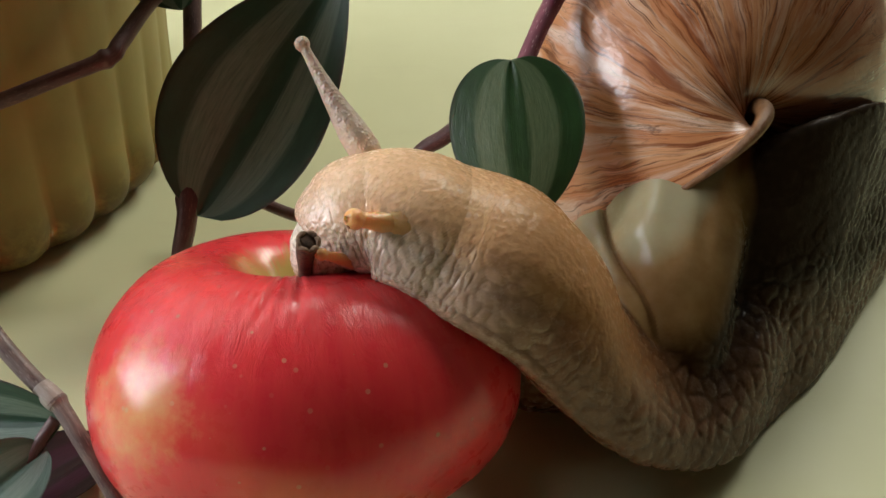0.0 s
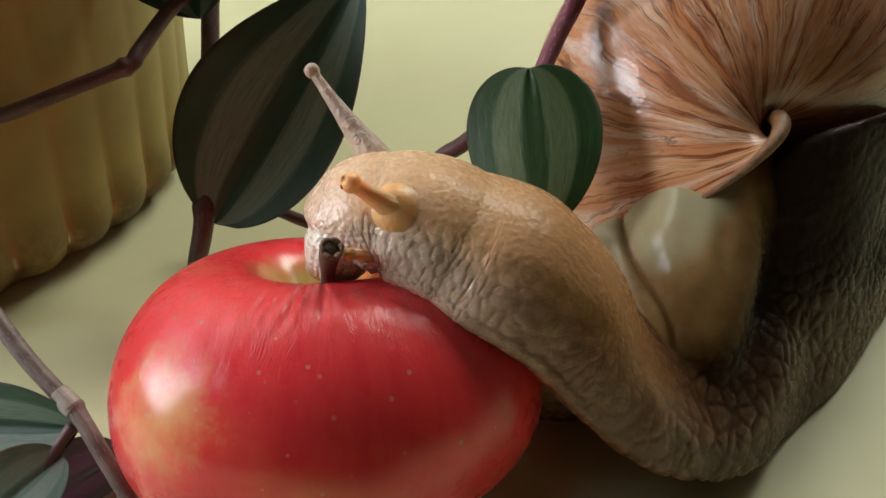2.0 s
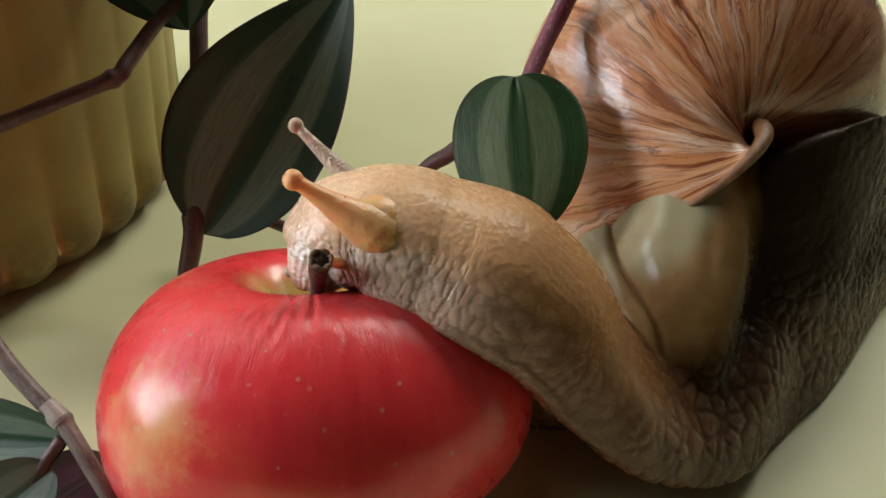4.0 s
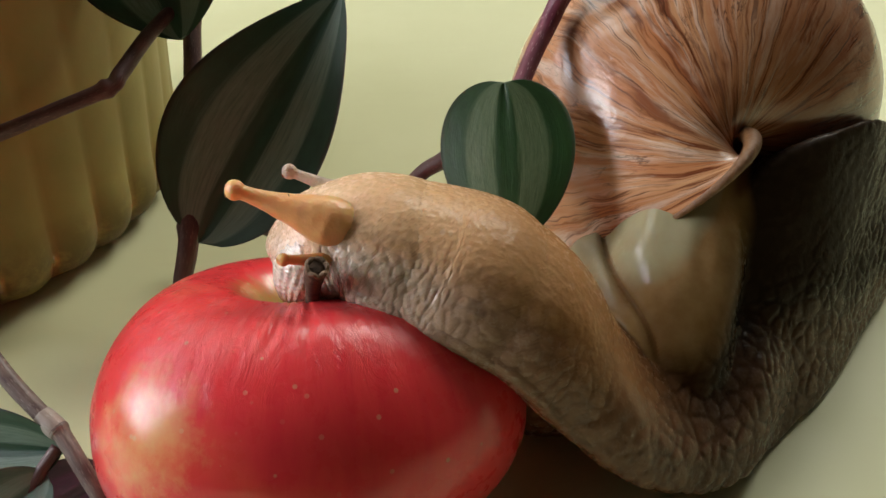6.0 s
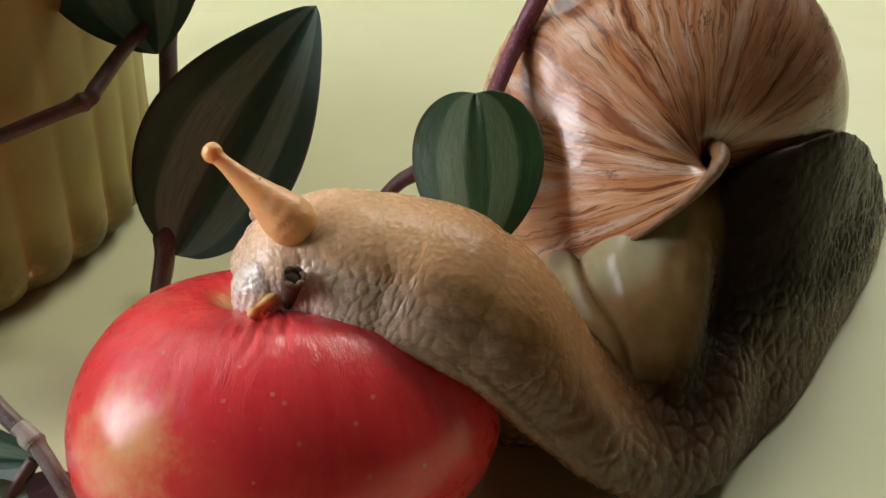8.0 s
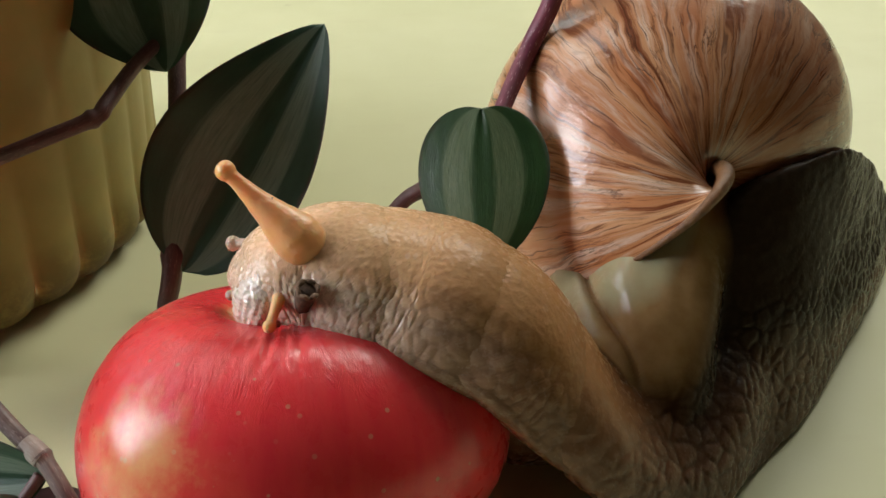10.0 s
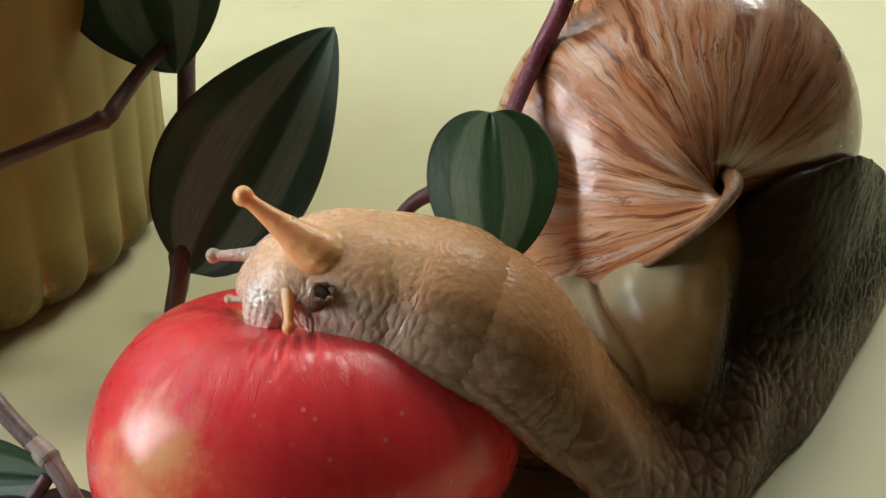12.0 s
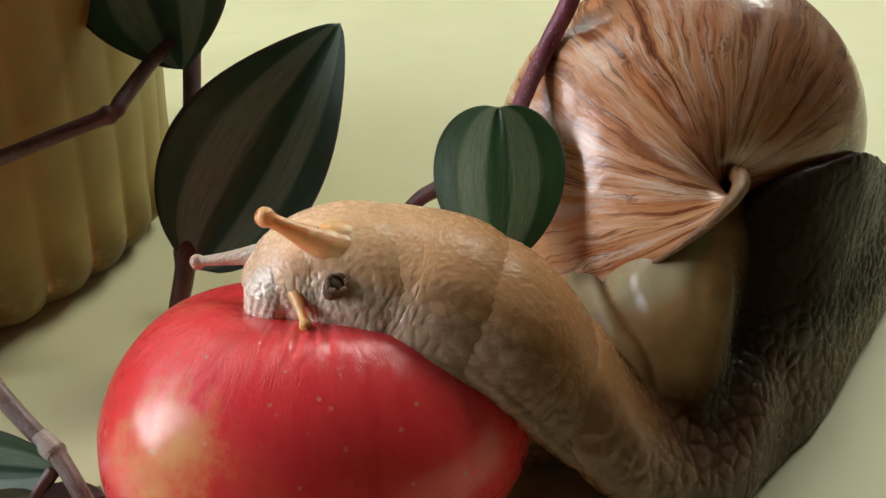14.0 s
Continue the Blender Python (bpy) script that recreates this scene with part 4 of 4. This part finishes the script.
# ---- the trailing plants ----
def leaf(name, base, along, face, length, width, material, parent, fold=0.25, curl=0.12, heart=0.25, peak=0.42, label="", rows=44, cols=29, wave=0.03, lop=1.0, full=0.75):
    """A pointed, folded leaf: base point, direction to the tip, direction of its upper face."""
    along = unit(along)
    face = unit(np.asarray(face, float) - np.dot(face, along) * along)
    side = np.cross(along, face)
    v = np.linspace(0, 1, rows)
    u = np.linspace(-1, 1, cols)
    half = width / 2 * np.sin(math.pi * np.clip(v, 0, 1) ** (math.log(0.5) / math.log(peak))) ** full + 0.02
    half[-1] = 0.01
    drop = curl * length * v ** 2
    x = half[:, None] * (u * np.where(u > 0, lop, 1.0))[None]
    y = length * v[:, None] - heart * half[:, None] * np.abs(u)[None] ** 1.5 * (1 - v[:, None]) * 1.2
    z = fold * half[:, None] * np.abs(u)[None] ** 1.3 - drop[:, None] + wave * length * np.sin(v * 9)[:, None] * (u ** 2)[None] * np.sign(u)[None] * 0.5
    rib = -0.04 * np.exp(-(u / 0.06) ** 2)[None] * (1 - v)[:, None]
    top = np.array(base)[None, None] + x[..., None] * side + y[..., None] * along + (z + rib)[..., None] * face
    under = top - face * 0.045 * (1 - np.abs(u) ** 6)[None, :, None]
    n = rows * cols
    verts = np.concatenate([top.reshape(-1, 3), under.reshape(-1, 3)])
    uv = np.stack(np.broadcast_arrays(u[None], v[:, None]), -1).reshape(-1, 2)
    f = grid_faces(rows, cols)
    g = [tuple(n + i for i in q[::-1]) for q in f]
    edge = [(i * cols, (i + 1) * cols, n + (i + 1) * cols, n + i * cols) for i in range(rows - 1)]
    edge += [((i + 1) * cols - 1, n + (i + 1) * cols - 1, n + (i + 2) * cols - 1, (i + 2) * cols - 1) for i in range(rows - 1)]
    edge += [(j, n + j, n + j + 1, j + 1) for j in range(cols - 1)] + [(n - cols + j, n - cols + j + 1, 2 * n - cols + j + 1, 2 * n - cols + j) for j in range(cols - 1)]
    return mesh_object(name, verts, f + g + edge, material, parent, np.concatenate([uv, uv]), label)


plant = thing("trailing_plant", (0, 0, 0), "trailing spiderwort with dark green silver-striped leaves and purple stems", "plant")
tube("stem", [(-6.5, 25.5, 12.0), (-6.26, 22.73, 8.65), (-6.07, 20.33, 5.93), (-6.01, 19.13, 4.55), (-6.02, 17.09, 2.16), (-6.25, 16.56, 1.06), (-6.42, 16.2, 0.15)],
     [0.2, 0.21, 0.22, 0.22, 0.24, 0.22, 0.2], STEM, plant, 90, knobs=(0.3, 0.66))
tube("stem", [(-13.33, 16.6, 3.34), (-11.46, 16.6, 4.27), (-9.4, 16.59, 5.01), (-8.18, 16.82, 5.42), (-7.17, 17.3, 5.7), (-6.98, 17.68, 5.89), (-6.64, 18.99, 6.31), (-6.21, 20.81, 6.6)],
     [0.17, 0.17, 0.17, 0.17, 0.18, 0.18, 0.17, 0.17], STEM, plant, 90, knobs=(0.56,))
tube("stem", [(-6.48, 19.23, 1.51), (-4.94, 18.45, 1.48), (-3.34, 17.29, 1.62), (-1.88, 16.49, 2.21), (-0.54, 16.43, 3.83), (0.07, 16.3, 4.35), (1.09, 15.78, 5.56), (1.52, 15.32, 6.34)],
     [0.15, 0.15, 0.15, 0.16, 0.17, 0.18, 0.16, 0.16], STEM, plant, 90)
tube("stem", [(1.48, 15.23, 6.26), (1.91, 16.22, 6.76), (2.34, 17.01, 7.28), (2.9, 17.19, 8.75), (3.6, 19.0, 12.0)], [0.17, 0.18, 0.2, 0.2, 0.2], STEM_RED, plant, 70, label="crimson speckled stem")
leaf("leaf", (-5.78, 16.85, 1.95), (3.50, 3.0, 5.0), (0.05, -0.82, 0.42), 6.8, 4.1, LEAF, plant, 0.22, 0.0, -0.06, 0.37, lop=0.80)
leaf("leaf", (-6.9, 20.9, 9.2), (0.75, -1.3, -3.3), (-0.1, -0.9, 0.3), 3.6, 4.0, LEAF, plant, 0.3, 0.0, 0.1, 0.45)
leaf("leaf", (-8.0, 20.6, 8.2), (-0.9, -0.5, -1.2), (-0.1, -0.9, 0.3), 1.7, 0.9, LEAF, plant, 0.3, 0.0, 0.1, 0.4)
hung_leaf = leaf("leaf", (1.32, 15.23, 6.50), (0.16, -1.5, -1.9), (-0.15, -0.8, 0.6), 3.08, 2.56, LEAF_GREEN, plant, -0.14, 0.05, 0.32, 0.47, rows=80, full=0.6)

sprig = thing("plant_sprig", (0, 0, 0), "cut spiderwort sprig with a grey-brown jointed stem leaning on the apple", "plant")
tube("stem", [(-10.5, 14.0, 4.2), (-9.29, 12.87, 3.28), (-8.17, 11.88, 2.39), (-7.35, 11.27, 1.88), (-6.96, 11.01, 1.67), (-6.4, 10.43, 1.2), (-5.81, 9.84, 0.53), (-5.5, 9.45, 0.12)],
     [0.17, 0.17, 0.17, 0.165, 0.16, 0.155, 0.15, 0.15], STEM_OLD, sprig, 90, knobs=(0.56,))
tube("node_sheath", [(-7.32, 11.25, 1.87), (-7.18, 11.16, 1.79), (-7.05, 11.07, 1.72), (-6.96, 11.01, 1.67)], [0.185, 0.2, 0.205, 0.19], SHEATH, sprig, 30, label="pale papery sheath round the node")
leaf("leaf", (-6.9, 10.8, 1.4), (-2.4, 0.15, -0.05), (0.1, -0.75, 0.65), 4.2, 1.6, LEAF, sprig, 0.3, 0.05, 0.1, 0.42)
leaf("leaf", (-7.15, 10.5, 1.1), (-1.2, -1.3, -0.5), (0.3, -0.5, 0.8), 3.2, 1.5, LEAF_PALE, sprig, 0.3, 0.08, 0.1, 0.4, label="pale silvery leaf")
tube("side_shoot", [(-7.0, 10.85, 1.45), (-7.3, 10.5, 1.1), (-7.5, 10.15, 0.7), (-7.65, 9.75, 0.25)], [0.12, 0.12, 0.11, 0.10], STEM, sprig, 40, label="purple side shoot")
tube("side_shoot", [(-7.9, 10.6, 0.15), (-7.5, 10.8, 0.22), (-7.1, 11.1, 0.25), (-6.6, 11.5, 0.25)], [0.10, 0.11, 0.12, 0.10], STEM_GREEN, sprig, 40, label="olive green side shoot")
leaf("leaf", (-6.45, 11.3, 0.3), (-1.3, -1.5, 0.05), (0.1, -0.2, 1.0), 2.9, 1.5, LEAF_BELOW, sprig, 0.3, 0.02, 0.1, 0.4, label="leaf with a purple underside")


# ---- what moves ----
def shift(dx, dy, dz, pivot=(0, 0, 0), turn=(0, 0, 0)):
    """A pose that turns a part about a pivot (degrees) and moves it (cm)."""
    to = Matrix.Translation(Vector(pivot) * CM)
    return Matrix.Translation(Vector((dx, dy, dz)) * CM) @ to @ Euler([radians(a) for a in turn]).to_matrix().to_4x4() @ to.inverted()


SHELL_BASE = Matrix.Translation(Vector(SHELL_AT) * CM) @ Matrix((ax, ay, az)).transposed().to_4x4()


# seconds, root and end of each tentacle
NEAR_EYE = (
    (0, (-0.69, 10.37, 6.00), (-1.24, 10.03, 6.29)),
    (1.5, (-0.88, 10.54, 6.19), (-1.47, 10.29, 6.63)),
    (3, (-1.05, 10.53, 6.17), (-1.83, 10.52, 6.97)),
    (5.5, (-1.17, 10.72, 6.07), (-2.79, 10.63, 6.77)),
    (6.5, (-1.34, 10.79, 6.08), (-3.03, 10.76, 6.87)),
    (7.5, (-1.40, 10.64, 6.09), (-2.96, 10.90, 7.33)),
    (8, (-1.41, 10.54, 6.06), (-2.89, 10.91, 7.43)),
    (10.5, (-1.64, 10.54, 6.13), (-2.85, 10.78, 7.38)),
    (11, (-1.68, 10.56, 6.14), (-2.84, 10.74, 7.28)),
    (12.5, (-1.61, 10.56, 6.15), (-2.69, 10.60, 7.07)),
    (14, (-1.65, 10.56, 6.13), (-2.58, 10.42, 6.75)),
)
FAR_EYE = (
    (0, (-1.28, 12.33, 6.18), (-2.30, 13.31, 7.57)),
    (1.5, (-1.40, 12.37, 6.21), (-2.42, 13.18, 7.41)),
    (3, (-1.54, 12.34, 6.18), (-2.48, 12.92, 7.07)),
    (5.5, (-1.86, 12.14, 6.04), (-2.46, 12.32, 6.32)),
    (6.5, (-1.74, 12.10, 5.98), (-2.47, 12.20, 6.15)),
    (7.5, (-2.08, 11.54, 5.92), (-2.59, 11.92, 5.95)),
    (8, (-2.03, 11.44, 5.87), (-2.58, 11.81, 5.88)),
    (10.5, (-2.40, 11.37, 5.84), (-3.30, 11.64, 5.68)),
    (11, (-2.56, 11.38, 5.82), (-3.44, 11.64, 5.65)),
    (12.5, (-2.61, 11.31, 5.73), (-3.67, 11.56, 5.52)),
    (14, (-2.83, 11.29, 5.65), (-4.00, 11.49, 5.37)),
)
LOWER = (
    (0, (-1.37, 10.3, 5.37), (-1.75, 9.98, 5.72)),
    (1.5, (-1.39, 10.35, 5.54), (-1.6, 10.0, 5.84)),
    (3, (-1.41, 10.45, 5.43), (-1.69, 10.1, 5.68)),
    (5.5, (-1.74, 10.35, 5.83), (-2.15, 10.1, 6.08)),
    (6.5, (-1.92, 10.35, 5.67), (-2.35, 10.1, 5.73)),
    (7.5, (-1.97, 10.3, 5.51), (-2.38, 9.9, 5.54)),
    (8, (-2.06, 10.25, 5.43), (-2.36, 9.7, 5.43)),
    (10.5, (-2.18, 10.1, 5.69), (-2.23, 9.6, 5.51)),
    (12.5, (-2.19, 10.1, 5.75), (-2.07, 9.6, 5.53)),
    (14, (-2.23, 10.1, 5.63), (-2.01, 9.58, 5.44)),
)
FAR_LOWER = (
    (0, (-2.06, 11.2, 4.63), (-2.18, 11.1, 4.68)),
    (1.5, (-2.11, 11.2, 4.73), (-2.32, 11.15, 4.72)),
    (3, (-2.24, 11.2, 4.85), (-2.61, 11.3, 4.75)),
    (5.5, (-2.4, 11.2, 4.89), (-2.54, 11.2, 4.87)),
    (8, (-2.64, 11.1, 4.57), (-2.79, 11.15, 4.48)),
    (10.5, (-2.91, 11.1, 5.09), (-3.28, 11.25, 5.02)),
    (11.5, (-2.98, 11.1, 5.06), (-3.37, 11.25, 4.98)),
    (14, (-2.87, 11.0, 4.83), (-3.13, 11.1, 4.72)),
)
# seconds and drift of the head, with its nod in degrees
HEAD = (
    (0, 0.00, 0.00, 0.00, 0),
    (1.5, -0.11, 0.16, 0.20, 1),
    (3, -0.26, 0.14, 0.17, 4),
    (5.5, -0.38, 0.13, 0.28, 8),
    (6.5, -0.50, 0.07, 0.20, 12),
    (7.5, -0.60, -0.07, 0.20, 11),
    (8, -0.62, -0.13, 0.21, 10),
    (10.5, -0.83, -0.13, 0.26, 9),
    (11, -0.86, -0.16, 0.20, 10),
    (12.5, -0.81, -0.18, 0.17, 13),
    (14, -0.87, -0.17, 0.16, 14),
)
NECK = (
    (0, 0.00, 0.00, 0.00),
    (1.5, -0.10, 0.09, 0.05),
    (3, -0.19, 0.13, 0.11),
    (5.5, -0.40, 0.12, 0.23),
    (6.5, -0.49, 0.12, 0.27),
    (7.5, -0.60, 0.03, 0.38),
    (8, -0.66, -0.08, 0.41),
    (13, -1.11, -0.07, 0.58),
    (14, -1.21, -0.02, 0.53),
)
SNOUT = (
    (0, -1.81, 10.87, 5.31),
    (1.5, -1.86, 10.95, 5.40),
    (3, -1.90, 10.97, 5.43),
    (5.5, -2.00, 10.89, 5.43),
    (6.5, -2.11, 10.80, 5.31),
    (7.5, -2.28, 10.65, 5.28),
    (8, -2.30, 10.61, 5.30),
    (10.5, -2.44, 10.64, 5.39),
    (12, -2.41, 10.64, 5.38),
    (14, -2.53, 10.64, 5.34),
)

def aim(root, end):
    """The pose of a tentacle whose knob is at end and which points away from root."""
    z = (Vector(end) - Vector(root)).normalized()
    return Matrix.Translation(Vector(end) * CM) @ z.to_track_quat("Z", "Y").to_matrix().to_4x4()


def at_time(rows, t):
    """The row's numbers at a time between two rows."""
    seconds = [r[0] for r in rows]
    return [float(np.interp(t, seconds, [r[k] for r in rows])) for k in range(1, len(rows[0]))]


def motions():
    walk(red_apple, [(t, pose((APPLE_XY[0] + x) * CM, (APPLE_XY[1] + y) * CM, 0, a, b, c)) for t, x, y, a, b, c in (
        (0, 0, 0, 0, 0, 0), (3, 0.06, 0.0, 0, 0.2, 0.3), (5.5, 0.02, -0.05, 0, 1.2, 0.9), (8, -0.04, -0.1, 0, 1.8, 1.4), (10.5, -0.06, -0.1, 0, 2.6, 2.2), (12.5, -0.02, -0.08, 0, 2.9, 2.9), (14, -0.01, -0.08, 0, 3.2, 3.3))])
    drag = ((0, 0, 0, 0), (3, -0.06, 0.02, -0.1), (5.5, -0.16, -0.12, -0.14), (8, -0.30, -0.6, -0.04), (10.5, -0.38, -0.7, -0.07), (14, -0.40, -0.72, -0.15))
    walk(snail_shell, [(t, shift(x, y, z) @ SHELL_BASE) for t, x, y, z in drag])
    times = (0, 1.5, 3, 5.5, 6.5, 7.5, 8, 10.5, 11, 12.5, 14)
    low, mid, high = [], [], []
    for t in times:
        dx, dy, dz = at_time(drag, t)
        x, y, z = at_time(NECK, t)
        hx, hy, hz, nod = at_time(HEAD, t)
        low.append((t, shift(0.1 * dx, 0.35 * dy, 0)))
        mid.append((t, shift(0.55 * x, 0.55 * y, 0.10 * z, (0.2, 11.2, 4.0), (0, 5.0 * x, 0))))
        high.append((t, shift(hx, hy, hz - 0.42 * min(1, t / 5.5), (-1.5, 10.85, 5.46), (0, -0.4 * nod, 0))))
    walk(foot, low)
    walk(neck_low, [(t, a.lerp(b, 0.55)) for (t, a), (_, b) in zip(low, mid)])
    walk(neck, mid)
    walk(neck_high, [(t, a.lerp(b, 0.5)) for (t, a), (_, b) in zip(mid, high)])
    walk(head, high)
    walk(snout, [(t, pose(x * CM, y * CM, z * CM, -20, 25, 0)) for t, x, y, z in SNOUT])
    slide = ((0, 0.14, 0.11), (1.5, 0.08, 0.12), (3, 0.02, 0.15), (5.5, 0.28, 0.16), (6.5, 0.36, 0.16), (7.5, 0.42, 0.14), (8, 0.38, 0.14), (10.5, 0.15, 0.17), (14, 0.10, 0.17))
    walk(eye_root, [(t, Matrix.Translation((Vector(a) + Vector((0.04, at_time(slide, t)[1], -0.07)) - at_time(slide, t)[0] * (Vector(b) - Vector(a)).normalized()) * CM) @ aim(a, b).to_3x3().to_4x4()) for t, a, b in NEAR_EYE])
    for stalk, rows in ((near_eye, NEAR_EYE), (far_eye, FAR_EYE), (mouth_feeler, LOWER), (far_feeler, FAR_LOWER)):
        walk(stalk, [(t, aim(a, b)) for t, a, b in rows])
    walk(mantle, low)
    # the neck nudges the hanging leaf aside
    sight = Vector((0.08, 0.82, -0.57))
    at = Matrix.Translation(Vector((1.32, 15.23, 6.50)) * CM)
    walk(hung_leaf, [(t, Matrix.Translation(Vector((x, 0, z)) * CM) @ at @ Matrix.Rotation(radians(a), 4, sight) @ at.inverted()) for t, x, z, a in (
        (0, -0.03, 0, 0), (3, -0.03, 0, 0.5), (5.5, -0.08, 0, 2.5), (8, -0.12, 0.02, 4.5), (10.5, -0.15, 0.05, 5.0), (14, -0.15, 0.05, 5.5))])


motions()
